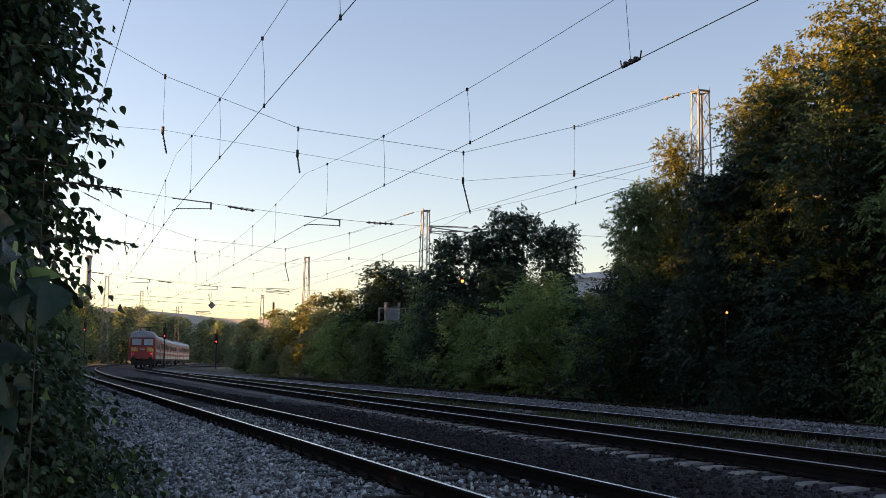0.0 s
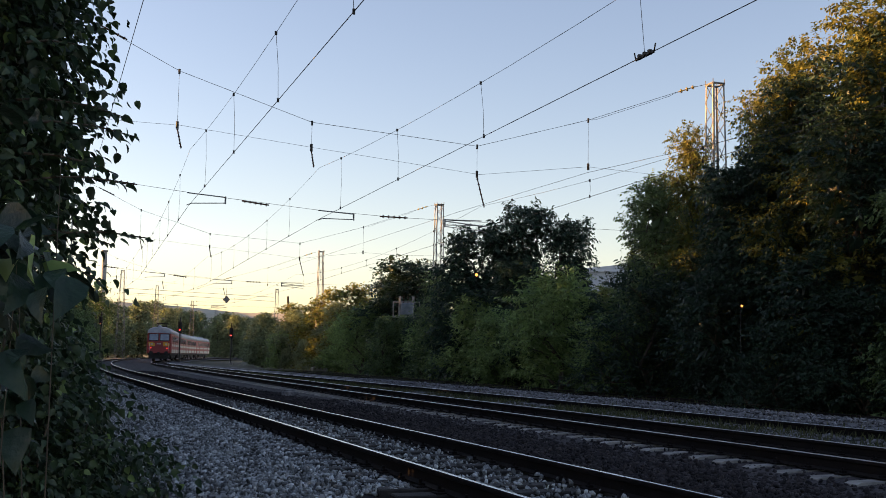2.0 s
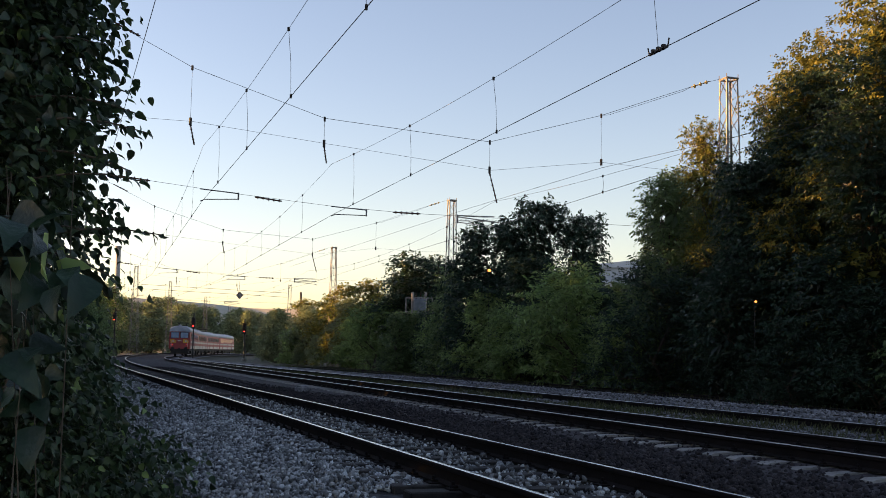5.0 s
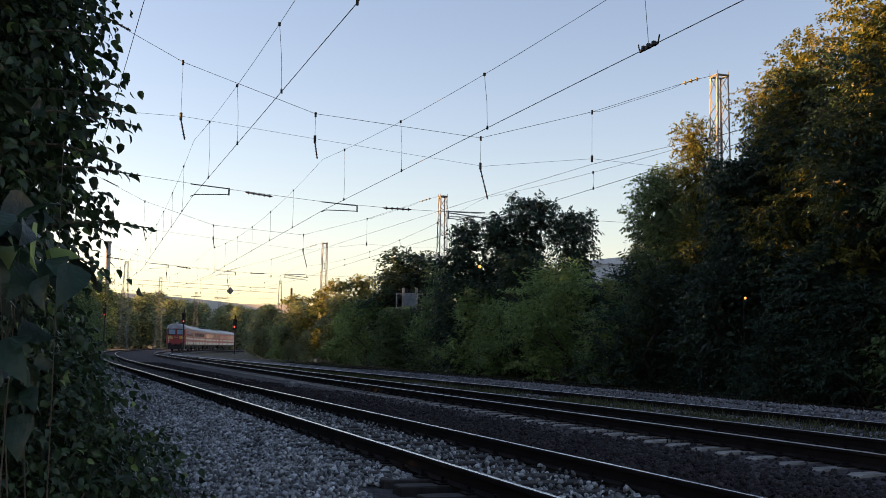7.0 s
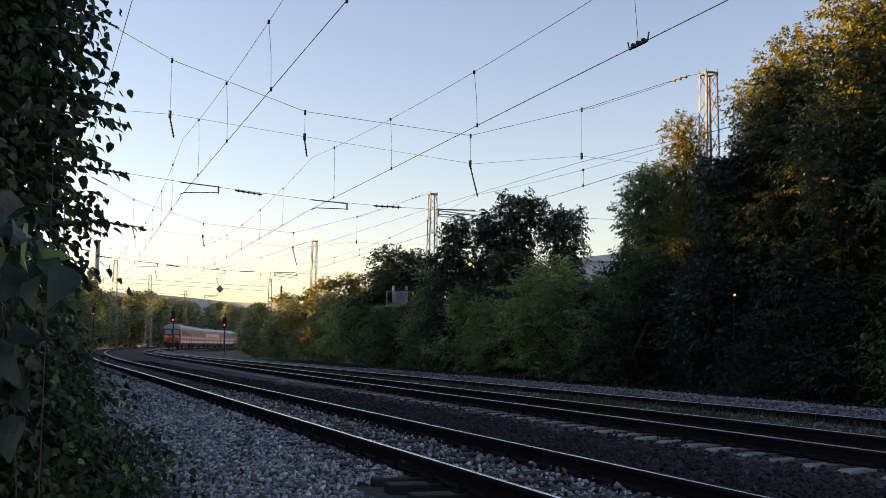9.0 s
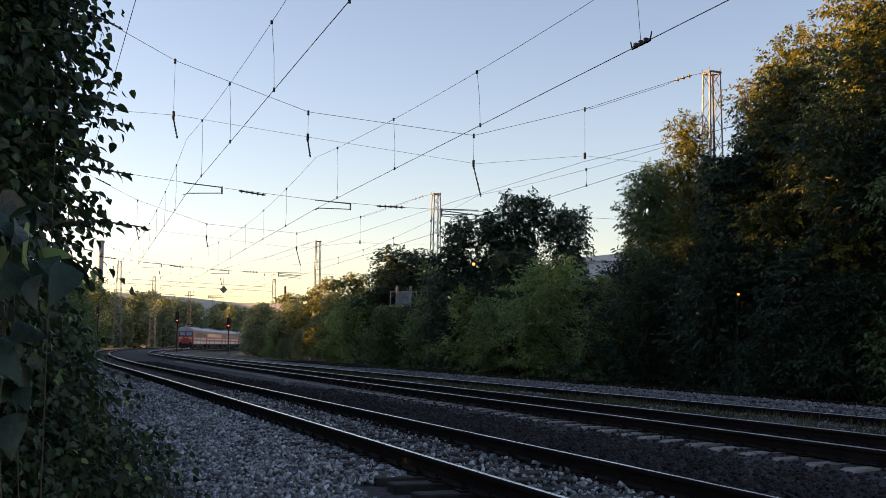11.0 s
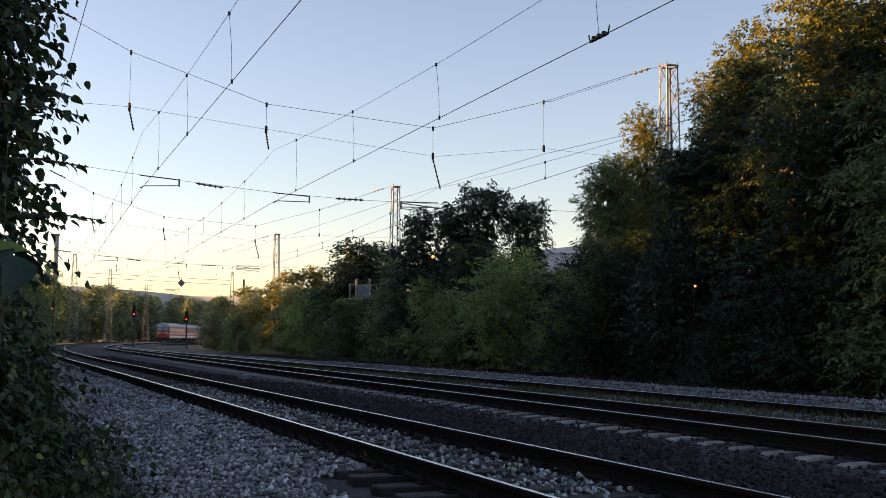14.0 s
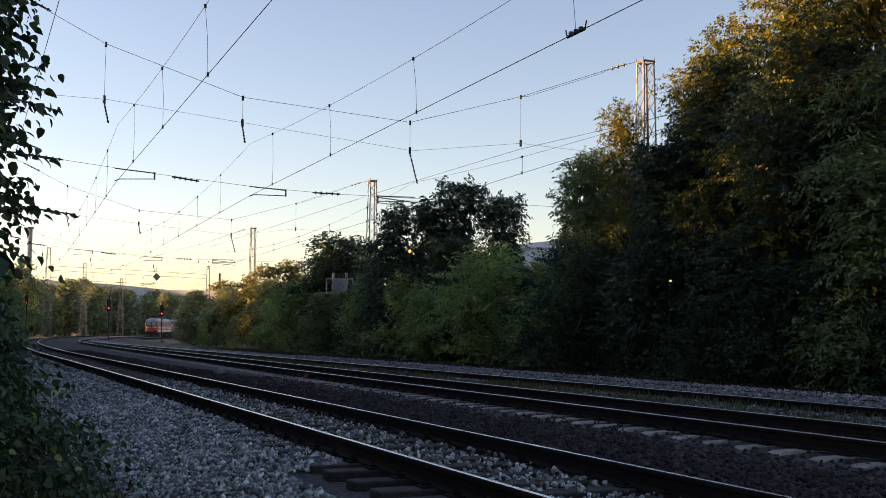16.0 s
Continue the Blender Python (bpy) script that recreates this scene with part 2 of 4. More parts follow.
strip("ballast_bed_3", [(T2, 1.6, -0.23), (T2, 2.1, -0.3), (T3, -1.9, -0.33), (T3, -1.3, -0.28), (T3, -0.6, -0.22), (T3, 0, -0.16), (T3, 0.6, -0.115), (T3, 1.0, -0.10), (T3, 1.8, -0.13), (T3, 2.5, -0.24), (T3, 3.1, -0.5), (T3, 3.6, -0.8)],
      M_GRAVEL_S, "grey ballast of the overgrown side track")

strip("soil_strip", [(T3, 2.6, -0.6), (T3, 2.9, -0.42), (T3, 4.4, -0.4), (T3, 7.5, -0.4), (T3, 9.5, -0.7)], M_SOIL, "brown trodden soil at the foot of the bushes", 0.06)

# ---- rails and sleepers ----
RAIL_HALF = [(0.075, -0.172), (0.075, -0.161), (0.012, -0.140), (0.010, -0.055), (0.036, -0.040), (0.036, -0.012), (0.030, -0.006), (0.024, -0.0025), (0.012, -0.0005)]


def rail(line, side, s_end, parent, head, lift):
    prof = RAIL_HALF + [(-x, z) for x, z in reversed(RAIL_HALF)]
    n, m = len(prof), Mesh()
    st = [s for s in STATIONS if s <= s_end]
    for s in st:
        m.v += [tuple(line.at(s, side * 0.7535 + x, z + lift)) for x, z in prof]
    for i in range(len(st) - 1):
        for k in range(n):
            m.f.append((i * n + k, i * n + (k + 1) % n, (i + 1) * n + (k + 1) % n, (i + 1) * n + k))
            m.m.append(1 if k in ((7, 8, 9) if head is M_HEAD else (7, 8, 9, 10)) else 0)
    return part("rail", m, [M_RAIL, head], parent)


def sleeper_mesh(kind):
    m = Mesh()
    if kind == "wood":
        m.box(0, 0, -0.25, 2.6, 0.25, 0.16, bev=0.012)
    else:
        m.prism([(-1.28, -0.33), (1.28, -0.33), (1.28, -0.205), (1.22, -0.185), (0.45, -0.172), (0.3, -0.2), (-0.3, -0.2), (-0.45, -0.172), (-1.22, -0.185), (-1.28, -0.205)], 1, -0.1, 0.1)
    return m.data("sleeper", M_WOOD if kind == "wood" else M_CONC)


def clip_mesh():
    m = Mesh()
    m.box(0, 0, -0.163, 0.34, 0.16, 0.018, bev=0.005)
    for x in (-0.1, 0.1):
        m.box(x, 0, -0.145, 0.06, 0.07, 0.035, bev=0.008)
        m.tube([(x * 1.1, 0, -0.15), (x * 1.1, 0, -0.095)], 0.016, 6)
    return m.data("rail_clip", M_RAIL)


def track(name, line, s_end, kind, label, heads, lo, n, lift=0.0):
    root = thing(name, label, "railway track", kind="structure")
    for side, head in zip((-1, 1), heads):
        rail(line, side, s_end, root, head, lift)
    sm, cm = sleeper_mesh(kind), clip_mesh()
    rnd = random.Random(name)
    for i in range(n):
        s = lo + 0.6 * i + rnd.uniform(-0.03, 0.03)
        p, th = line.at(s), line.heading(s)
        sl = part("sleeper", sm, None, root, at=pose(p.x, p.y, lift + rnd.uniform(-0.008, 0.004), 0, 0, math.degrees(th) + rnd.uniform(-1, 1)))
        if i < 70:
            for side in (-1, 1):
                part("rail_clip", cm, None, sl, at=pose(side * 0.7535, 0, 0))


track("track_1", T1, 400, "wood", "main line track on tarred wooden sleepers with shiny rail tops", (M_HEAD, M_HEAD), 3.0, 120)
track("track_2", T2, 400, "concrete", "main line track with rusty rails on concrete sleepers", (M_HEAD_R, M_HEAD_R), 3.0, 130)
track("track_3", T3, 132, "wood", "overgrown side track with half-rusted rails", (M_HEAD_S, M_RAIL), 12.0, 90, -0.09)


# ---- overhead line ----
MASTS = [(22.6, 4.9), (11.1, 41.6), (0.44, 76.7), (-11.8, 113.5), (-27.5, 152.0)]
SPAN_U = Vector((0.9446, 0.3281, 0))


def lattice_mast(x, y, height, w0, w1, turn, label):
    """Four angle legs tapering upwards with zigzag bracing on each face."""
    root = thing("catenary_mast", label, "mast", pose(x, y, -0.6, 0, 0, turn), "lattice masts along the line")
    def corner(k, z):
        w = (w0 + (w1 - w0) * z / height) / 2
        return Vector((w * (-1, 1, 1, -1)[k], w * (-1, -1, 1, 1)[k], z))
    for k in range(4):
        m = Mesh()
        sx, sy = (-1, 1, 1, -1)[k], (-1, -1, 1, 1)[k]
        a, b = corner(k, 0), corner(k, height)
        for du, dv in ((0.034, 0.005), (0.005, 0.034)):
            m.add([a, a - Vector((sx * du * 2, 0, 0)), a - Vector((sx * du * 2, sy * dv * 2, 0)), a - Vector((0, sy * dv * 2, 0)),
                   b, b - Vector((sx * du * 2, 0, 0)), b - Vector((sx * du * 2, sy * dv * 2, 0)), b - Vector((0, sy * dv * 2, 0))],
                  [(3, 2, 1, 0), (4, 5, 6, 7), (0, 1, 5, 4), (1, 2, 6, 5), (2, 3, 7, 6), (3, 0, 4, 7)])
        part("leg", m, M_STEEL, root)
    n = int(height / 0.75)
    for k in range(4):
        for i in range(n):
            z0, z1 = height * i / n, height * (i + 1) / n
            a, b = (corner(k, z0), corner((k + 1) % 4, z1)) if i % 2 else (corner((k + 1) % 4, z0), corner(k, z1))
            part("brace", Mesh().tube([a, b], 0.019, 4), M_STEEL, root)
    m = Mesh()
    for k in range(4):
        m.tube([corner(k, height - 0.03), corner((k + 1) % 4, height - 0.03)], 0.045, 4)
        m.tube([corner(k, height - 0.1), corner(k, height + 0.14)], 0.02, 4)
    part("cap", m, M_STEEL, root)
    part("footing", Mesh().box(0, 0, 0.1, w0 + 0.5, w0 + 0.5, 0.5, bev=0.05), M_CONC, root)
    return root


for mx, my in MASTS[1:4]:
    lattice_mast(mx, my, 12.6, 0.85, 0.52, 19, "galvanised steel lattice mast rising out of the bushes")
LEFT_MASTS = [(p[0] - SPAN_U.x * 25.2, p[1] - SPAN_U.y * 25.2) for p in MASTS]
for mx, my in LEFT_MASTS[1:3]:
    lattice_mast(mx, my, 12.8, 0.85, 0.52, 19, "galvanised steel lattice mast among the trackside trees")
for mx, my, h in ((-57.6, 200, 16.8), (-69, 270, 18.4), (-66, 297, 16.0), (-66, 330, 15.0)):
    lattice_mast(mx, my, h, 1.7, 0.6, 5, "tall tapered steel lattice mast far down the line")


def sag(a, b, drop, n=10):
    return [a.lerp(b, i / n) - Vector((0, 0, drop * 4 * (i / n) * (1 - i / n))) for i in range(n + 1)]


def insulator(m, a, b, discs=5, r=0.07, mi=1):
    """A string of ribbed discs on a rod between a and b."""
    m.tube([a, b], 0.025, 6, mi)
    for i in range(discs):
        c, d = a.lerp(b, (i + 0.35) / discs), a.lerp(b, (i + 0.65) / discs)
        m.tube([c, c.lerp(d, 0.3), d], [r * 0.6, r, r * 0.35], 8, mi)


def headspan(i):
    """Cross wires from mast to mast with hangers and arms that carry the lines."""
    base = Vector((*MASTS[i], 0))
    root = thing("headspan", "cross wires with insulators slung between two masts", "overhead wires", group="headspans over the tracks")
    def at(u, z):
        return base - SPAN_U * u + Vector((0, 0, z))
    def wire(name, pts, r):
        part(name, Mesh().tube([at(*p) for p in pts], r, 5), M_WIRE, root)
    wire("cross_wire", [(0.2, 12.0), (1.2, 11.7), (5.6, 10.04), (10.1, 8.67), (16.2, 9.01), (20.7, 10.34), (25.0, 12.4)], 0.0085)
    wire("upper_fixing_wire", [(0.2, 8.3), (2.8, 8.16), (5.6, 8.25), (10.0, 7.64), (16.1, 8.13), (20.6, 8.52), (25.0, 8.5)], 0.0055)
    wire("lower_fixing_wire", [(0.2, 5.95), (4.4, 5.92), (13.2, 5.9), (15.8, 5.98), (19.1, 6.21), (21, 6.38), (25, 6.75)], 0.0065)
    wire("cross_wire", [(1.7, 11.5), (2.1, 11.29), (5.3, 10.08), (5.6, 10.04)], 0.007)
    for u0, u1, z0, z1, mt in ((0.9, 1.7, 11.8, 11.5, M_GLASSI), (22.4, 23.4, 11.2, 11.65, M_INSUL), (12.7, 13.7, 5.9, 5.9, M_INSUL), (17.6, 18.5, 6.05, 6.14, M_INSUL), (21.9, 22.9, 6.46, 6.56, M_INSUL)):
        m = Mesh()
        insulator(m, at(u0, z0), at(u1, z1), 3 if mt is M_GLASSI else 5, 0.085 if mt is M_GLASSI else 0.065, 0)
        part("insulator", m, mt, root, smooth=True)
    for u, za, zb, du, zc in ((5.61, 10.04, 8.25, 0, 8.25), (10.1, 8.67, 7.64, -0.3, 6.45), (16.2, 9.0, 8.13, -0.1, 7.45), (20.7, 10.34, 8.52, -0.15, 7.75)):
        m = Mesh()
        m.tube([at(u, za + 0.06), at(u, za - 0.1)], 0.04, 6)
        m.tube([at(u, za), at(u, zb)], 0.006, 5)
        m.tube([at(u, zb + 0.12), at(u, zb - 0.12)], 0.05, 6)
        part("hanger", m, M_WIRE, root)
        if zc < zb:
            m = Mesh()
            insulator(m, at(u, zb - 0.1), at(u + du, zc), 6, 0.047, 0)
            part("insulator", m, M_INSUL, root, smooth=True)
    for u0, u1, z0, z1, zc in ((20.3, 19.05, 6.3, 6.2, 5.92), (15.9, 14.65, 5.98, 5.9, 5.67), (9.9, 11.3, 5.95, 5.9, 5.74), (9.7, 11.3, 5.75, 5.85, 5.55)):
        m = Mesh()
        m.tube([at(u0, z0), at(u1, z1 + 0.02)], 0.021, 6)
        m.tube([at(u1, z1 + 0.05), at(u1, z1 - 0.2)], 0.03, 6)
        m.tube([at(u1, z1 - 0.17), at(u0 + (u1 - u0) * 0.12, zc + 0.04), at(u0, zc - 0.03)], 0.017, 6)
        part("registration_arm", m, M_STEEL, root)


for i in range(0, 5):
    headspan(i)


def line_at(i, u, z):
    return Vector((*MASTS[i], 0)) - SPAN_U * u + Vector((0, 0, z))


def overhead(name, u, zm, zc, label, last=4, mu=0.0, near=None, near_m=None, shift_d=0.0, skip=None):
    """One track's messenger and contact wires with droppers, carried from headspan to headspan."""
    root = thing(name, label, "overhead wires", group="overhead lines of the tracks")
    for i in range(last):
        shift = (0, 0, 0.45, 1.6, 3.0)
        a, b = line_at(i, u + shift[i], zc), line_at(i + 1, u + shift[i + 1], zc)
        c, d = line_at(i, u + mu + shift[i], zm), line_at(i + 1, u + mu + shift[i + 1], zm)
        if i == 0 and near:
            a, c = Vector(near), Vector(near_m)
        part("contact_wire", Mesh().tube([a, a.lerp(b, 0.5) + Vector((0, 0, 0.02)), b], 0.0075, 5), M_WIRE, root)
        ms = sag(c, d, 0.6, 14)
        part("messenger_wire", Mesh().tube(ms, 0.005, 5), M_WIRE, root)
        for k in range(1, 7):
            if (i, k) == skip:
                continue
            f = (k * 5.6 + shift_d) / 36.4
            j = f * (len(ms) - 1)
            top = ms[int(j)].lerp(ms[min(int(j) + 1, len(ms) - 1)], j - int(j))
            low = a.lerp(b, (top.y - a.y) / (b.y - a.y))
            m = Mesh().tube([top + Vector((0, 0, 0.03)), top - Vector((0, 0, 0.04))], 0.028, 5).tube([top, top.lerp(low, 0.5) + Vector((0.02, 0, 0)), low], 0.0045, 4).tube([low + Vector((0, 0, 0.06)), low - Vector((0, 0, 0.02))], 0.022, 5)
            part("dropper", m, M_WIRE, root)


overhead("overhead_line", 20.25, 7.75, 5.86, "messenger and contact wire over the main line", near=(3.78, 0.0, 5.8), near_m=(3.6, 0.0, 7.75), shift_d=-1.6)
overhead("overhead_line", 15.9, 7.45, 5.66, "messenger and contact wire over the second track", near=(9.0, 0.0, 5.8), near_m=(8.8, 0.0, 7.45), skip=(0, 3))
overhead("overhead_line", 9.9, 6.5, 5.6, "messenger and contact wire over the side track")

# ---- plants ----
def frames_for(d, up):
    """Side and normal vectors for leaf directions d."""
    side = np.cross(d, up)
    side /= np.linalg.norm(side, axis=1, keepdims=True) + 1e-9
    return side, np.cross(side, d)


def unit(v):
    return v / (np.linalg.norm(v, axis=1, keepdims=True) + 1e-9)


def leaves(rng, base, d, size, broad, name, mats, width=0.3):
    """One mesh of leaves at base pointing along d; broad ones are lobed and curled, the others a folded diamond."""
    n = len(base)
    side, nor = frames_for(d, unit(rng.normal(0, 1, (n, 3)) * 0.5 + [0, 0, 0.8]))
    L = (size * rng.uniform(0.65, 1.25, n))[:, None]
    if broad:
        st = [(0, 0, 0), (0.12, width * 1.1, 0.02), (0.4, width * 1.25, 0.05), (0.72, width * 0.75, 0.02), (1.0, 0, -0.12)]
        curl = rng.uniform(-0.1, 0.35, n)[:, None]
        vs = [base]
        for t, w, h in st[1:-1]:
            mid = base + d * L * t - nor * L * curl * t * t
            vs += [mid + side * L * w + nor * L * (h + 0.05), mid, mid - side * L * w + nor * L * (h + 0.05)]
        vs.append(base + d * L - nor * L * (curl + 0.1))
        V = np.stack(vs, 1)
        k = V.shape[1]
        F = [(0, 2, 1), (0, 3, 2)]
        for r in (1, 4):
            F += [(r, r + 1, r + 4), (r, r + 4, r + 3), (r + 1, r + 2, r + 5), (r + 1, r + 5, r + 4)]
        F += [(7, 8, 10), (8, 9, 10)]
    else:
        mid = base + d * L * 0.45
        V = np.stack([base, mid + side * L * width + nor * L * 0.08, base + d * L, mid - side * L * width + nor * L * 0.08], 1)
        k, F = 4, [(0, 2, 1), (0, 3, 2)]
    F = np.array(F)
    faces = (np.arange(n)[:, None, None] * k + F[None]).reshape(-1, 3)
    return soup(name, V.reshape(-1, 3), faces, mats, smooth=broad)


def twig_leaves(rng, pos, axis, per, length, droop=0.5, spread=0.8):
    """Leaf bases and directions in two rows along each twig."""
    n = len(pos)
    t = np.tile(np.linspace(0.15, 1, per), (n, 1)) + rng.uniform(-0.05, 0.05, (n, per))
    sgn = np.where(np.arange(per) % 2, 1.0, -1.0)[None, :, None]
    side, nor = frames_for(axis, unit(rng.normal(0, 1, (n, 3)) * 0.4 + [0, 0, 1]))
    L = (length * rng.uniform(0.6, 1.3, n))[:, None, None]
    base = pos[:, None] + axis[:, None] * L * t[..., None] - np.array([0, 0, 1.0]) * L * droop * 0.5 * (t ** 2)[..., None]
    d = side[:, None] * sgn * spread + axis[:, None] * 0.5 + rng.normal(0, 0.3, (n, per, 3)) - np.array([0, 0, droop])
    return base.reshape(-1, 3), unit(d.reshape(-1, 3))


def lobes_for(rng, height, radius, low, n):
    """Lumps of a crown: centres and radii filling an uneven column."""
    c, r = [], []
    for i in range(n):
        f = (i + 0.5) / n
        z = low + (height - low) * f
        prof = radius * (0.55 + 0.45 * math.sin(math.pi * min(0.95, 0.25 + f * 0.72)))
        a = rng.uniform(0, 2 * math.pi)
        loose = height < 5
        o = prof * rng.uniform(0.25, 0.7) * (1.25 if loose else 1 - 0.55 * f * f)
        rr = radius * rng.uniform(0.32, 0.5) * (1.0 - 0.35 * f) * (0.8 if loose else 1)
        c.append((o * math.cos(a), o * math.sin(a), min(z, height - rr * 0.8)))
        r.append(rr)
    return np.array(c), np.array(r)


def crown_mesh(seed, height, radius, low, n_lobes, twigs, per, leaf, mats, length=0.5, droop=0.5, width=0.26):
    rng = np.random.default_rng(seed)
    c, r = lobes_for(rng, height, radius, low, n_lobes)
    w = r ** 2 / (r ** 2).sum()
    i = rng.choice(len(c), twigs, p=w)
    d = unit(rng.normal(0, 1, (twigs, 3)))
    d[:, 2] = np.where(d[:, 2] < -0.3, -d[:, 2], d[:, 2])
    rad = r[i] * (0.55 + 0.5 * rng.random(twigs) ** 0.6)
    rad *= 1 + 0.25 * np.sin(d[:, 0] * 5 + i) * np.sin(d[:, 1] * 4 + i * 2)
    pos = c[i] + d * rad[:, None]
    ax = unit(d + rng.normal(0, 0.45, (twigs, 3)) + [0, 0, 0.15])
    b, ld = twig_leaves(rng, pos, ax, per, length, droop)
    # larger sprays deep inside, which close the crown
    core = max(60, twigs // 5)
    j = rng.choice(len(c), core, p=w)
    cd = unit(rng.normal(0, 1, (core, 3)))
    b = np.concatenate([b, c[j] + cd * (r[j] * 0.5 * rng.random(core))[:, None]])
    ld = np.concatenate([ld, unit(cd + [0, 0, -0.3])])
    size = np.concatenate([np.full(len(b) - core, leaf), np.full(core, radius * 0.2)])
    return c, r, leaves(rng, b, ld, size, False, "crown", mats, width)


def limb_mesh(seed, c, r, height, girth, twigs=3):
    """Trunk and limbs that run into each lump of the crown."""
    rng = random.Random(seed)
    m = Mesh()
    top = height * 0.8
    bend = [Vector((rng.uniform(-0.15, 0.15) * k, rng.uniform(-0.15, 0.15) * k, top * k / 5)) for k in range(6)]
    m.tube(bend, [girth * (1.25 - 0.2 * k) for k in range(6)], 8)
    for q in range(len(c)):
        p = Vector(c[q])
        f = max(0.08, min(0.75, p.z / top - 0.25))
        a = bend[int(f * 5)].lerp(bend[int(f * 5) + 1], f * 5 - int(f * 5))
        mid = a.lerp(p, 0.5) + Vector((rng.uniform(-0.3, 0.3), rng.uniform(-0.3, 0.3), 0.25))
        g = girth * 0.5 * (1 - f * 0.6)
        m.tube([a, mid, p, p + Vector((rng.uniform(-0.4, 0.4), rng.uniform(-0.4, 0.4), float(r[q]) * 0.7))], [g, g * 0.7, g * 0.4, 0.012], 6)
        for _ in range(twigs):
            e = p + Vector((rng.uniform(-1, 1), rng.uniform(-1, 1), rng.uniform(-0.2, 1))).normalized() * float(r[q]) * 0.95
            m.tube([mid.lerp(p, 0.6), p.lerp(e, 0.5) + Vector((0, 0, 0.1)), e], [g * 0.4, g * 0.25, 0.008], 5)
    return m.data("trunk", M_BARK, True)


KINDS = {}
for key, args in {
    "tall": (11, 10.6, 3.0, 0.6, 26, 3300, 11, 0.14, M_LEAF[1], 0.55, 0.8, 0.23),
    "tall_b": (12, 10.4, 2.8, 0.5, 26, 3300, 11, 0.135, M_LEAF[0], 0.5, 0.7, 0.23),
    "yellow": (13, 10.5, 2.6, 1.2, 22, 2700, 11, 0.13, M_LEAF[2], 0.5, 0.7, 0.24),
    "mid": (14, 7.4, 2.4, 0.3, 20, 2600, 9, 0.15, M_LEAF[1], 0.5, 0.6, 0.22),
    "mid_b": (15, 7.0, 2.2, 0.3, 18, 2100, 9, 0.17, M_LEAF[0], 0.5, 0.7, 0.22),
    "bush": (16, 3.4, 1.7, 0.1, 12, 1500, 9, 0.13, M_LEAF[3], 0.5, 0.3, 0.22),
    "bush_b": (17, 3.0, 1.7, 0.1, 12, 1500, 9, 0.10, M_LEAF[0], 0.4, 0.5, 0.24),
    "shade": (20, 10.5, 3.0, 0.3, 22, 1700, 5, 0.38, M_LEAF[0], 0.8, 0.5, 0.34),
    "mid_far": (21, 7.4, 2.4, 0.2, 16, 1500, 6, 0.22, M_LEAF[1], 0.6, 0.5, 0.26),
    "frond": (25, 4.2, 1.9, 0.2, 11, 620, 15, 0.21, M_LEAF[3], 1.0, 0.35, 0.15),
    "frond_shade_dark": (27, 4.2, 1.9, 0.2, 11, 620, 15, 0.2, M_LEAF[0], 1.0, 0.4, 0.15),
    "fresh_far": (24, 3.4, 1.7, 0.1, 12, 900, 6, 0.2, M_LEAF[3], 0.55, 0.3, 0.3),
    "mid_far_b": (22, 7.0, 2.3, 0.2, 14, 1500, 6, 0.22, M_LEAF[0], 0.6, 0.5, 0.26),
    "yellow_far": (23, 7.4, 2.3, 0.3, 15, 1200, 6, 0.24, M_LEAF[2], 0.6, 0.5, 0.3),
    # the kinds below wear leaves paled for haze
    "haze_pale_far": (26, 7.0, 2.3, 0.2, 14, 1500, 6, 0.22, M_LEAF[4], 0.6, 0.5, 0.26),
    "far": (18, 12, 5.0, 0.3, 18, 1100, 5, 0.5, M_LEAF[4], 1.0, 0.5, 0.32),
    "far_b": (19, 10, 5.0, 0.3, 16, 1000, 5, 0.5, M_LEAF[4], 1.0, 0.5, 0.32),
}.items():
    seed, height, radius, low, nl, tw, per, leaf, mt, ln, dr, wd = args
    c_, r_, me_ = crown_mesh(seed, height, radius, low, nl, tw, per, leaf, mt, ln, dr, wd)
    KINDS[key] = (me_, limb_mesh(seed, c_, r_, height, 0.03 + height * 0.012, 1 if "far" in key or key == "shade" else 3), height)


def tree(kind, x, y, height, turn, label, wide=1.0, name="tree", group="trees along the line", z=-0.62):
    me, tm, h0 = KINDS[kind]
    k = height / h0
    root = thing(name, label, name, pose(x, y, z, 0, 0, turn), group)
    for nm, d in (("trunk", tm), ("crown", me)):
        part(nm, d, None, root, at=Matrix.Diagonal((k * wide, k * wide, k, 1)))
    return root


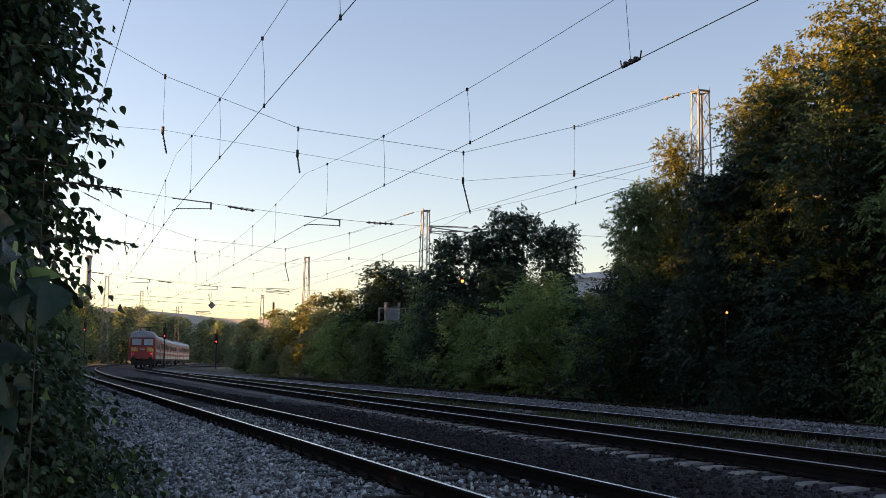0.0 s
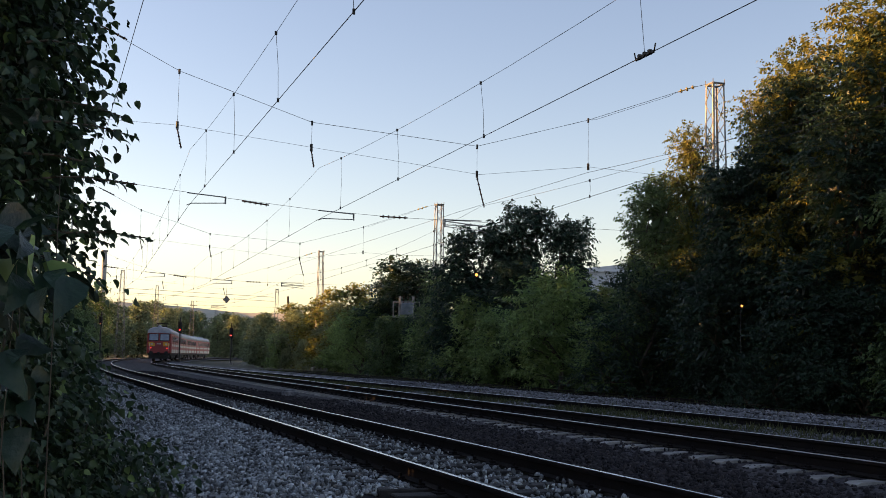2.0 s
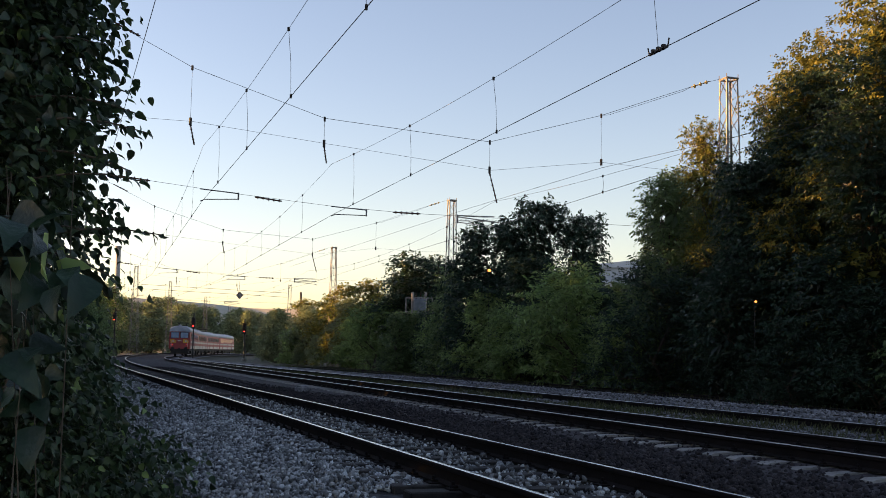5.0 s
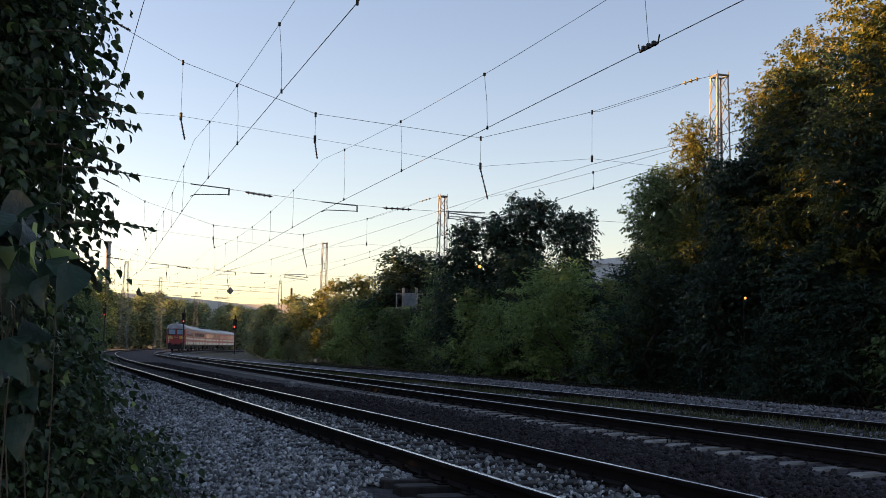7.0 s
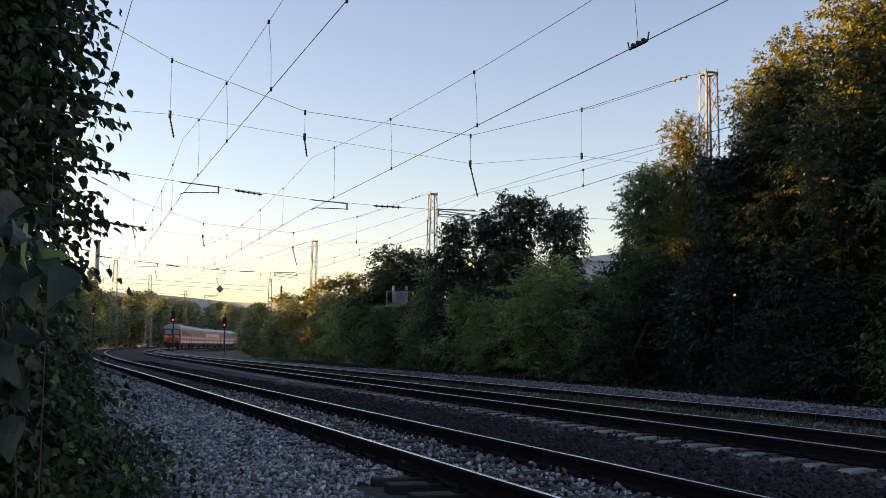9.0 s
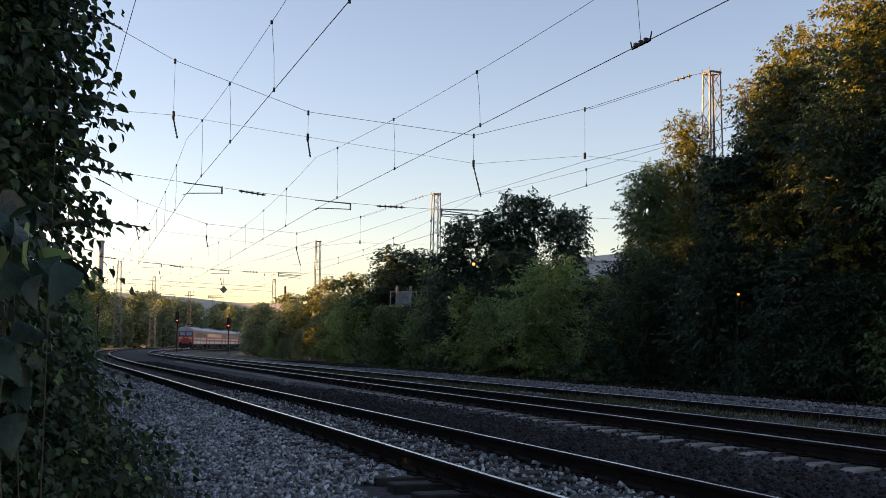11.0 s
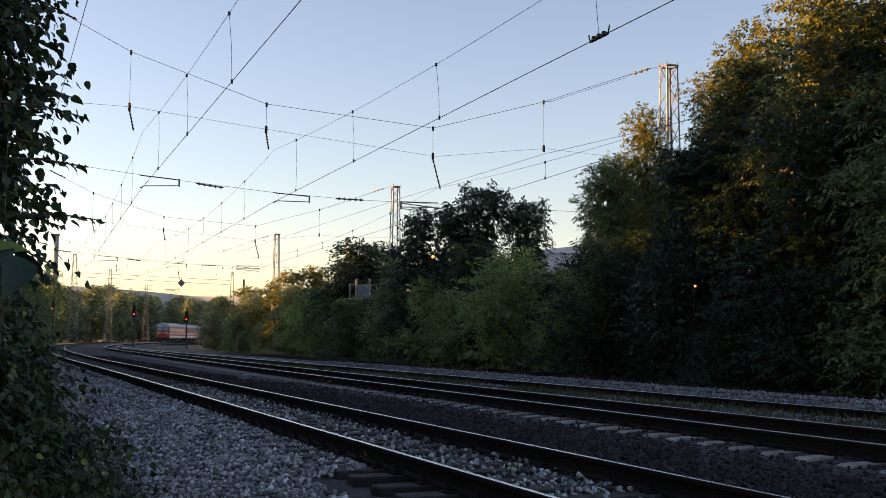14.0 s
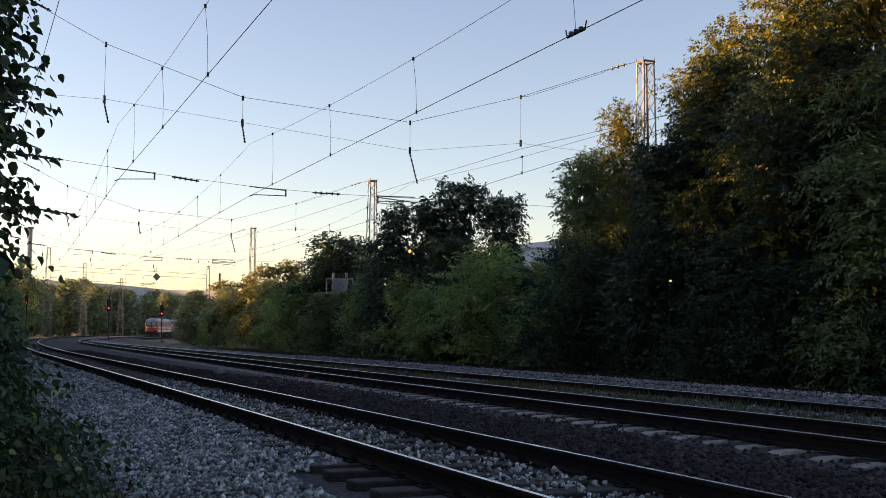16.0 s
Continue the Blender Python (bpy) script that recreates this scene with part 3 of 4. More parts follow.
TALL, BUSH = "tall broad-leaved tree in dense green leaf, top lit by low sun", "dense green trackside bush in shade"
for kind, x, y, h, turn, wide in (
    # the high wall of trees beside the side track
    # dark kinds carry shade, yellow ones sunlit gold, in their leaf colour
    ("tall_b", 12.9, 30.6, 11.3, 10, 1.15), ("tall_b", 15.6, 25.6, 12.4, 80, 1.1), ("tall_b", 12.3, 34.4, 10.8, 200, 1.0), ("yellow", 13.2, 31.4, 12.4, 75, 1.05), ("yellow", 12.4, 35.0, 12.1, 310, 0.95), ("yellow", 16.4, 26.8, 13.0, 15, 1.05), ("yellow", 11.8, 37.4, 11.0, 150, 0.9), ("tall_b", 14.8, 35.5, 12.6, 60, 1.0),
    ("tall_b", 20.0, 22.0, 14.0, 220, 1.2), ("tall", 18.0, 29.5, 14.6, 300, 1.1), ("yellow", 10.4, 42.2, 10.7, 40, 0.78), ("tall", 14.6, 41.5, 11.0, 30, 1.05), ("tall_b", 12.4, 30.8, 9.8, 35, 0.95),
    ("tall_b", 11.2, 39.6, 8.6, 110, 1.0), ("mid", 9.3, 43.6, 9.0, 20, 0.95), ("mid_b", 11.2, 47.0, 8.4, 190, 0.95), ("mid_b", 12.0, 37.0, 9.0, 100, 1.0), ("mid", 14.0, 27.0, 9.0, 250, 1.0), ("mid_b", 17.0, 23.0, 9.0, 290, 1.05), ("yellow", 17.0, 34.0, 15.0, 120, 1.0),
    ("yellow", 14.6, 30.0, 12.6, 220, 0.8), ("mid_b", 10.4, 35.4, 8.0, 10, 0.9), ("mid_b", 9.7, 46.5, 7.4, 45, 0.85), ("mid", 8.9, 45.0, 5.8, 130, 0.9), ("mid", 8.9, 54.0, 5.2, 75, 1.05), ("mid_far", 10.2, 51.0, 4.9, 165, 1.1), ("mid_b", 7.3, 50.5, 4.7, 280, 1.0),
    # the middle trees
    ("mid_b", 5.6, 60.5, 10.0, 60, 0.9), ("mid_far_b", 3.2, 61.0, 9.0, 140, 1.0), ("mid_b", 7.5, 60.0, 9.2, 200, 0.85), ("mid_far_b", 2.0, 62.5, 8.9, 10, 0.85), ("mid_far", 9.6, 56.0, 5.2, 310, 1.0),
    ("mid_b", 4.6, 56.5, 6.6, 30, 1.0), ("mid_far", 0.6, 69.0, 6.8, 260, 1.1), ("mid_far_b", -2.9, 88.0, 9.4, 80, 1.25), ("mid_far_b", -0.9, 86.0, 9.0, 200, 1.1), ("mid_far_b", -1.0, 78.0, 4.6, 40, 1.1), ("mid_far", -2.1, 78.9, 4.5, 90, 1.0), ("mid_far", -3.4, 78.5, 4.4, 130, 1.1), ("mid_far_b", -4.2, 91.0, 8.0, 120, 1.15),
    # yellow kinds hold the sun's gold in their leaves here too
    ("yellow_far", -7.6, 105.0, 8.3, 10, 1.3), ("yellow_far", -10.2, 111.0, 8.2, 100, 1.2), ("haze_pale_far", -9.5, 108.0, 6.6, 230, 1.2), ("yellow_far", -13.0, 121.0, 7.4, 330, 1.3), ("haze_pale_far", -16.0, 126.0, 6.6, 70, 1.3),
    ("haze_pale_far", -21.3, 137.0, 6.6, 170, 1.4), ("yellow_far", -19.0, 145.0, 8.2, 20, 1.4), ("haze_pale_far", -23.4, 150.0, 6.8, 270, 1.3), ("haze_pale_far", -25.6, 165.0, 7.0, 10, 1.3), ("haze_pale_far", -23.6, 152.0, 6.4, 50, 1.5), ("haze_pale_far", -21.6, 141.0, 5.6, 150, 1.5), ("haze_pale_far", -29.0, 185.0, 8.0, 10, 1.4),
):
    tree(kind, x, y, h, turn, TALL if h > 9 else "broad-leaved tree in full leaf behind the tracks", wide)
rnd = random.Random(5)
FRONT = [(16.3, 20.0), (13.0, 25.0), (10.6, 30.0), (8.6, 37.0), (7.0, 44.0), (3.6, 54.0), (0.6, 63.0), (-2.4, 74.0), (-5.4, 86.0), (-9.6, 99.0), (-14.4, 112.0), (-19.8, 126.0), (-25.2, 139.0)]
for i in range(len(FRONT) - 1):
    for k in range(3):
        f = (k + rnd.random() * 0.6) / 3
        x, y = (FRONT[i][j] + (FRONT[i + 1][j] - FRONT[i][j]) * f for j in (0, 1))
        # near bushes wear shade-darkened leaves, the far ones leaves paled for haze
        kd = rnd.choice(("bush_b", "bush_b", "mid_b") if y < 40 else ("bush", "bush_b", "mid_b", "mid") if y < 60 else ("mid_far", "mid_far_b", "fresh_far") if y < 88 else ("haze_pale_far", "haze_pale_far", "fresh_far"))
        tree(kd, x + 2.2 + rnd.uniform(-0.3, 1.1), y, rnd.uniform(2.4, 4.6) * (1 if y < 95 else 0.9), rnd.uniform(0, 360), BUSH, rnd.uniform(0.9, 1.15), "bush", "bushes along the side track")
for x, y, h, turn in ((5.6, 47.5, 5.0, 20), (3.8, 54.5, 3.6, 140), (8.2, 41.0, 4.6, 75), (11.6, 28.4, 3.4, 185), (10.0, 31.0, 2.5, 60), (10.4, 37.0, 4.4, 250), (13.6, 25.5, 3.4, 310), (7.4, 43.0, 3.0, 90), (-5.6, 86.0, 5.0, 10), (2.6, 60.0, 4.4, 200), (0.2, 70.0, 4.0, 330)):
    # fronds near the camera take the leaves darkened for shade
    tree("frond" if y > 42 else "frond_shade_dark", x, y, h, turn, "fresh green shrub with long feathery leaves", 1.0, "bush", "bushes along the side track")
# unseen tall trees on the line's outer side, added to shade the tracks
for x, y, h in ((-16, 16, 14.5), (-19.5, 25, 14.5), (-22.5, 34, 14.2), (-24.5, 43, 14.2), (-25, 51, 13.0), (-28.5, 59, 13.4), (-32, 67, 14.4), (-36, 75, 15.0), (-40, 83, 15.0), (-44.5, 92, 14.6), (-49.5, 102, 14.0), (-55, 114, 13.6),
                (-61, 128, 13.8), (-68, 144, 13.2), (-73, 160, 13.0), (-78, 176, 12.6), (-82, 192, 12.6), (-87, 208, 12.6), (-92, 224, 12.6), (-96, 240, 12.6), (-100, 256, 12.6)):
    tree("shade", x - 1.5, y, h + rnd.uniform(-0.5, 0.5), rnd.uniform(0, 360), "unseen tall leafy tree added to shade the line", 1.6)
# lower unseen trees, added to stop sun leaking under the crowns
for x, y in ((-15, 12), (-18, 21), (-20.5, 30), (-23.5, 39), (-25.5, 47), (-27.5, 55), (-31, 63), (-34.5, 71), (-38, 79), (-42.5, 88), (-47, 97), (-52, 108), (-58, 121), (-65, 136)):
    tree("mid_far_b", x - 2.5, y, 7.5, y * 29 % 360, "unseen leafy tree added to block low sun beside the line", 1.7)
# unseen back row, added to close gaps in the shade
for i, (x, y) in enumerate(((-17, 9), (-21, 19), (-25.5, 29), (-30, 39), (-34, 48), (-38, 57), (-42.5, 66), (-47, 76), (-52, 86), (-58, 97), (-14, 2))):
    tree("far", x - 4, y, 10.5, i * 47, "unseen leafy tree added behind to close the shade", 0.95, group="far wood")
for x, y, h in ((-25.3, 75, 5.6), (-29.2, 88, 6.2), (-34.3, 105, 6.8), (-40.3, 125, 7.2), (-48.8, 146, 9.0), (-53.6, 167, 9.6), (-61.5, 190, 10.6), (-68.6, 222, 13.0), (-71.0, 214, 13.5)):
    tree("mid_far", x - 0.4, y, h * 1.12, x * 13 % 360, "leafy tree beside the outer rail", 1.0)
# the far wood and the trees on the outer side of the curve
for i in range(28):
    a = -0.44 + i * 0.0105 + rnd.uniform(-0.004, 0.004)
    d = rnd.uniform(315, 370)
    # unseen trees added here to shade the far track
    if i < 20:
        tree("far", -62 - 5.2 * i, 118 + 9.5 * i, 11.5, rnd.uniform(0, 360), "unseen leafy tree added behind to close the shade", 1.1, group="far wood")
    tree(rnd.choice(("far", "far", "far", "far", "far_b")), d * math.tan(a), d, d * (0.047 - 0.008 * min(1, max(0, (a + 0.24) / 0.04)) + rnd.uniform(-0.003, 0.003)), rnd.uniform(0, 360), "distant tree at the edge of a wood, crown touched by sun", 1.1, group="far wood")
for x, y, h in ((-19, 38, 6.2), (-24.5, 55, 7.0), (-31, 75, 8.0), (-38, 95, 9.0), (-44.5, 115, 10), (-51, 135, 10.5), (-57.5, 155, 11), (-63.5, 178, 11), (-69, 205, 11.5), (-76, 235, 12), (-26, 62, 6.0)):
    tree(rnd.choice(("mid_far", "mid_far_b")), x, y, h, rnd.uniform(0, 360), "leafy tree on the outer side of the curve", 1.35)

# ---- train ----
M_RED = mat("faded_red_paint", (0.34, 0.045, 0.045), (0.25, 0.04, 0.04), 0.45, scale=1.5)
M_CREAM = mat("dirty_cream_paint", (0.62, 0.58, 0.54), (0.48, 0.44, 0.41), 0.5, scale=1.5)
M_ROOF = mat("pale_grey_roof_paint", (0.38, 0.40, 0.44), (0.26, 0.28, 0.32), 0.5, scale=1.2)
M_UNDER = mat("black_underframe_grime", (0.03, 0.027, 0.025), (0.02, 0.018, 0.016), 0.8, scale=3)
M_PANE = mat("tinted_window_glass", (0.10, 0.13, 0.17), (0.08, 0.10, 0.13), 0.08, spec=0.9, scale=1)
M_YEL = mat("orange_yellow_paint", (0.65, 0.32, 0.03), (0.55, 0.26, 0.03), 0.5, scale=2)
M_TAIL = glow("red_tail_light", (1.0, 0.05, 0.03), 0.8)
M_LAMP = mat("headlight_glass", (0.5, 0.45, 0.35), (0.4, 0.36, 0.3), 0.1, scale=2)
CARS = []


def railcar(cab, panto):
    """A 24.6 m railcar; the cab end faces back along the line."""
    root = thing("railcar", "red and cream electric railcar, driving cab with lit tail lights" if cab else "red and cream electric railcar coupled in the train", "train", group="cars of the electric train")
    L = 12.3
    side = [(-1.45, 1.0), (1.45, 1.0), (1.47, 2.2), (1.42, 3.35), (1.2, 3.72), (-1.2, 3.72), (-1.42, 3.35), (-1.47, 2.2)]
    roof = [(1.43, 3.36), (1.38, 3.7), (1.15, 3.97), (0.6, 4.13), (0, 4.17), (-0.6, 4.13), (-1.15, 3.97), (-1.38, 3.7), (-1.43, 3.36)]
    def loft(outline, ends, mi=0):
        m, n = Mesh(), len(outline)
        for y, k, dz in ends:
            m.v += [(x * k, y, 1.0 + (z - 1.0) * (1 - dz)) for x, z in outline]
        for i in range(len(ends) - 1):
            for j in range(n):
                m.f.append((i * n + j, i * n + (j + 1) % n, (i + 1) * n + (j + 1) % n, (i + 1) * n + j))
                m.m.append(mi)
        m.f += [tuple(range(n)), tuple(range(len(m.v) - 1, len(m.v) - n - 1, -1))]
        m.m += [mi, mi]
        return m
    ends = [(-L, 0.93, 0.03), (-L + 0.25, 0.98, 0.01), (-L + 0.9, 1, 0), (L - 0.3, 1, 0), (L, 0.98, 0)]
    part("body", loft(side, ends), M_RED, root)
    part("roof", loft(roof, ends), M_ROOF, root, "pale grey rounded roof", True)
    for sx in (-1, 1):
        part("waist_band", Mesh().box(sx * 1.465, 0.3, 1.98, 0.03, 2 * L - 1.4, 0.26), M_CREAM, root, "cream painted band")
        part("sill_band", Mesh().box(sx * 1.455, 0.3, 1.25, 0.03, 2 * L - 1.4, 0.44), M_CREAM, root, "cream painted band")
        for i in range(14):
            y = -9.9 + i * 1.52
            w = part("window", Mesh().box(sx * 1.445, y, 2.75, 0.05, 1.15, 0.8, bev=0.02), M_RED, root, "passenger window in a red frame")
            part("pane", Mesh().box(sx * 1.45, y, 2.75, 0.06, 1.0, 0.68), M_PANE, w)
        for y in (-7.5, 0.0, 7.5):
            d = part("door", Mesh().box(sx * 1.47, y + 0.0, 2.1, 0.03, 0.95, 2.1, bev=0.01), M_RED, root, "red entrance door")
            part("pane", Mesh().box(sx * 1.478, y, 2.6, 0.03, 0.5, 0.7), M_PANE, d)
    part("underframe", Mesh().box(0, 0, 0.86, 2.5, 2 * L - 0.6, 0.26, bev=0.03), M_UNDER, root)
    for y in (-3.4, 0.2, 3.6):
        part("equipment_box", Mesh().box(0, y, 0.55, 2.4, 2.2, 0.5, bev=0.05), M_UNDER, root)
    for y in (-8.6, 8.6):
        bg = part("bogie", Mesh().box(-1.0, y, 0.55, 0.14, 3.4, 0.28, bev=0.03).box(1.0, y, 0.55, 0.14, 3.4, 0.28, bev=0.03).box(0, y, 0.6, 2.0, 0.6, 0.25), M_UNDER, root)
        for dy in (-1.25, 1.25):
            for sx in (-1, 1):
                part("wheel", Mesh().tube([(sx * 0.69, y + dy, 0.47), (sx * 0.82, y + dy, 0.47)], 0.47, 20), M_RAIL, bg)
    for y in (-6.0, -1.5, 3.0, 7.5):
        part("roof_vent", Mesh().box(0, y, 4.2, 0.9, 1.5, 0.2, bev=0.06), M_ROOF, root)
    if panto:
        m = Mesh()
        for y, h in ((-7.4, 4.55), (-5.4, 4.55)):
            m.tube([(-0.75, y, h + 0.12), (0.75, y, h + 0.12)], 0.03, 6)
        for sx in (-0.5, 0.5):
            m.tube([(sx, -7.4, 4.66), (sx, -6.4, 4.3), (sx, -5.4, 4.66)], 0.03, 6)
        m.box(0, -6.4, 4.28, 1.3, 1.4, 0.08)
        part("pantograph", m, M_UNDER, root, "folded pantograph")
    for y in (-L, L):
        sg = -1 if y < 0 else 1
        for sx in (-0.87, 0.87):
            part("buffer", Mesh().tube([(sx, y, 1.05), (sx, y + sg * 0.35, 1.05)], 0.08, 10).tube([(sx, y + sg * 0.35, 1.05), (sx, y + sg * 0.4, 1.05)], 0.22, 14), M_UNDER, root)
    part("coupler", Mesh().box(0, -L - 0.15, 0.98, 0.3, 0.5, 0.3, bev=0.04), M_UNDER, root)
    if cab:
        y = -L - 0.005
        for sx in (-0.63, 0.63):
            w = part("windscreen", Mesh().box(sx, y, 2.88, 1.12, 0.06, 0.84, bev=0.03), M_UNDER, root, "cab windscreen in a dark rubber frame")
            # the pane's light blue has the sky's reflection put into it
            part("pane", Mesh().box(sx, y - 0.012, 2.88, 1.02, 0.06, 0.74, bev=0.03), mat("sky_tinted_windscreen", (0.28, 0.36, 0.46), (0.2, 0.27, 0.37), 0.12, spec=0.9), w)
            part("lamp_panel", Mesh().prism([(sx * 1.33 - 0.34, 1.84), (sx * 1.33 + 0.34, 1.84), (sx * 1.33 + 0.4, 2.1), (sx * 1.33 + 0.1, 2.3), (sx * 1.33 - 0.4, 2.3)], 1, y - 0.05, y + 0.05), M_YEL, root, "orange-yellow panel round the headlights")
            part("headlight", Mesh().tube([(sx * 1.33, y - 0.07, 2.06), (sx * 1.33, y, 2.06)], 0.13, 14), M_LAMP, root)
            part("tail_light", Mesh().tube([(sx * 1.5, y - 0.05, 1.6), (sx * 1.5, y, 1.6)], 0.055, 12), M_TAIL, root, "lit red tail light")
            part("handrail", Mesh().tube([(sx * 1.75, y - 0.06, 1.3), (sx * 1.75, y - 0.06, 2.2)], 0.02, 6), M_CREAM, root)
        part("nose_stripe", Mesh().box(0, y, 2.1, 0.5, 0.04, 0.1), M_CREAM, root, "pale emblem bar")
        part("top_headlight", Mesh().tube([(0, -L - 0.02, 4.05), (0, -L + 0.4, 4.1)], 0.24, 16), M_ROOF, root, "round roof headlight housing")
        part("roof_visor", Mesh().prism([(-1.33, 3.4), (1.33, 3.4), (1.28, 3.68), (1.06, 3.9), (0.55, 4.04), (-0.55, 4.04), (-1.06, 3.9), (-1.28, 3.68)], 1, y - 0.03, y + 0.2), M_ROOF, root, "grey-blue front of the roof")
        part("snow_plough", Mesh().prism([(-1.2, 0.35), (1.2, 0.35), (1.1, 0.85), (-1.1, 0.85)], 1, y - 0.05, y + 0.1), M_UNDER, root)
    return root


for i in range(4):
    CARS.append(railcar(i == 0, i in (0, 2)))


def section_insulator():
    root = thing("section_insulator", "dark section insulator clamped in a contact wire", "insulator", pose(3.24, 16.2, 5.75, 0, 0, 19.6))
    part("runner", Mesh().box(0, 0, 0, 0.035, 0.55, 0.05, bev=0.01), M_WIRE, root)
    for y in (-0.27, 0.27):
        part("horn", Mesh().tube([(0, y, 0), (0, y * 1.15, 0.12)], 0.012, 5), M_WIRE, root)
    for y in (-0.15, 0.0, 0.15):
        part("clamp", Mesh().box(0, y, 0.02, 0.07, 0.06, 0.08, bev=0.01), M_WIRE, root)
    part("hanger", Mesh().tube([(0, 0, 0), (-0.1, 0, 1.16)], 0.005, 4), M_WIRE, root)


section_insulator()

tagged(part("feeder_wire", Mesh().tube([(9.9, 26.0, 7.15), (5.1, 35.0, 7.2), (1.08, 45.2, 7.2), (-11.5, 80.0, 7.3)], 0.007, 5), M_WIRE), "thin feeder wire running along the side track", "wire")

tagged(part("feeder_wire", Mesh().tube([(-1.9, 9.2, 7.0), (-6.75, 22.7, 7.0), (-11.4, 35.7, 7.1), (-23.5, 70.0, 7.2)], 0.007, 5), M_WIRE), "thin feeder wire along the outer side of the line", "wire")


# ---- hedge beside the camera ----
def hedge(name, label, blobs, n, size, mats, seed, per=7, length=0.3, sprays=(), stem_r=0.018):
    """A leafy shrub: blobs are (x, y, z, rx, ry, rz) and leaves sit on twigs over them."""
    rng = np.random.default_rng(seed)
    root = thing(name, label, "shrub", pose(blobs[0][0], blobs[0][1], -0.62), "hedge at the edge of the ballast")
    o = np.array([blobs[0][0], blobs[0][1], -0.62])
    B = np.array(blobs, float)
    w = B[:, 3] * B[:, 5]
    i = rng.choice(len(B), n, p=w / w.sum())
    d = unit(rng.normal(0, 1, (n, 3)))
    pos = B[i, :3] + d * B[i, 3:] * (0.25 + 0.75 * rng.random((n, 1)) ** 0.5) - o
    pos[:, 2] = np.maximum(pos[:, 2], 0.03)
    ax = unit(d + rng.normal(0, 0.5, (n, 3)))
    b, ld = twig_leaves(rng, pos, ax, per, length, 0.7, 0.7)
    pick = rng.random(len(b))
    for k, (mt, lo, hi) in enumerate(mats):
        sel = (pick >= lo) & (pick < hi)
        part("foliage", leaves(rng, b[sel], ld[sel], size, True, "foliage", mt, 0.27), None, root)
    r2 = random.Random(seed)
    for q in B:
        base = Vector((q[0] - o[0] + r2.uniform(-0.1, 0.1), q[1] - o[1], 0))
        top = Vector(q[:3] - o)
        for _ in range(5):
            e = top + Vector((r2.uniform(-1, 1) * q[3], r2.uniform(-1, 1) * q[4], r2.uniform(-0.2, 1) * q[5])) * 0.85
            part("stem", Mesh().tube([base, base.lerp(e, 0.5) + Vector((r2.uniform(-0.1, 0.1), r2.uniform(-0.1, 0.1), 0.1)), e], [stem_r, stem_r * 0.6, stem_r * 0.2], 5), M_BARK, root, smooth=True)
    for (x, y, z, dx, dy, dz, ln, nl) in sprays:
        a, dr = Vector((x, y, z)) - Vector(o), Vector((dx, dy, dz)).normalized()
        ln *= 1.25
        pts = [a + dr * ln * t - Vector((0, 0, 0.25 * ln * t * t)) for t in (0, 0.33, 0.66, 1)]
        br = part("branch", Mesh().tube(pts, [0.006, 0.005, 0.004, 0.002], 5), M_BARK, root)
        bs, ds = [], []
        for q in range(nl + 3):
            t = (q + 0.5) / (nl + 3) * 0.95 + 0.05
            p = pts[int(t * 2.999)].lerp(pts[int(t * 2.999) + 1], t * 2.999 - int(t * 2.999))
            for e in (-1, 1):
                bs.append(tuple(p))
                ds.append(tuple(dr * 0.6 + Vector((rng.normal(0, 0.25), e * 0.7 + rng.normal(0, 0.2), rng.normal(-0.55, 0.3)))))
        part("foliage", leaves(rng, np.array(bs), unit(np.array(ds)), 0.047, True, "foliage", M_HEDGE, 0.24), None, br)
    return root


HM = [(M_HEDGE, 0, 0.86), (M_LEAF[0], 0.86, 0.97), (M_LEAF[3], 0.97, 1.0)]
hedge("hedge_shrub", "tall dark green climbing shrub with hanging leafy shoots", [(-2.3, 4.6, 2.3, 0.62, 0.7, 0.7), (-2.5, 4.7, 1.3, 0.6, 0.7, 0.7), (-2.45, 4.7, 3.2, 0.6, 0.7, 0.8), (-1.93, 4.5, 1.6, 0.36, 0.5, 0.42), (-1.97, 4.5, 2.2, 0.38, 0.5, 0.5), (-2.05, 4.6, 2.75, 0.4, 0.5, 0.5)], 4800, 0.048, HM, 31,
      sprays=[(-1.68, 4.3, 2.32, 1, 0.1, 0.2, 0.22, 6), (-1.7, 4.3, 2.08, 1, 0, 0.1, 0.36, 9), (-1.68, 4.2, 1.96, 1, 0.2, 0.2, 0.40, 10), (-1.68, 4.3, 1.74, 1, 0, 0.25, 0.38, 10), (-1.66, 4.3, 1.86, 1, 0.1, 0.05, 0.30, 8),
              (-1.66, 4.3, 1.55, 1, 0.1, 0.1, 0.30, 8), (-1.66, 4.3, 1.5, 1, 0, 0.3, 0.44, 12), (-1.66, 4.3, 1.46, 1, 0.1, -0.1, 0.26, 8), (-1.68, 4.3, 2.5, 1, 0, 0.3, 0.22, 6)])
hedge("hedge_shrub", "dense dark green shrub overhanging the gravel", [(-3.6, 7.4, 0.9, 0.9, 1.0, 0.8), (-3.6, 7.3, 2.6, 0.9, 1.0, 1.2), (-3.5, 7.4, 3.8, 0.8, 0.9, 0.9)], 2200, 0.075, HM, 32)
hedge("hedge_shrub", "low green shrub and brambles spreading over gravel", [(-2.15, 5.3, 0.6, 0.6, 0.6, 0.4), (-2.5, 5.3, 1.1, 0.6, 0.6, 0.5), (-1.95, 5.3, 0.25, 0.68, 0.6, 0.4), (-1.95, 5.0, -0.2, 0.7, 0.7, 0.45)], 3600, 0.043, HM, 33)
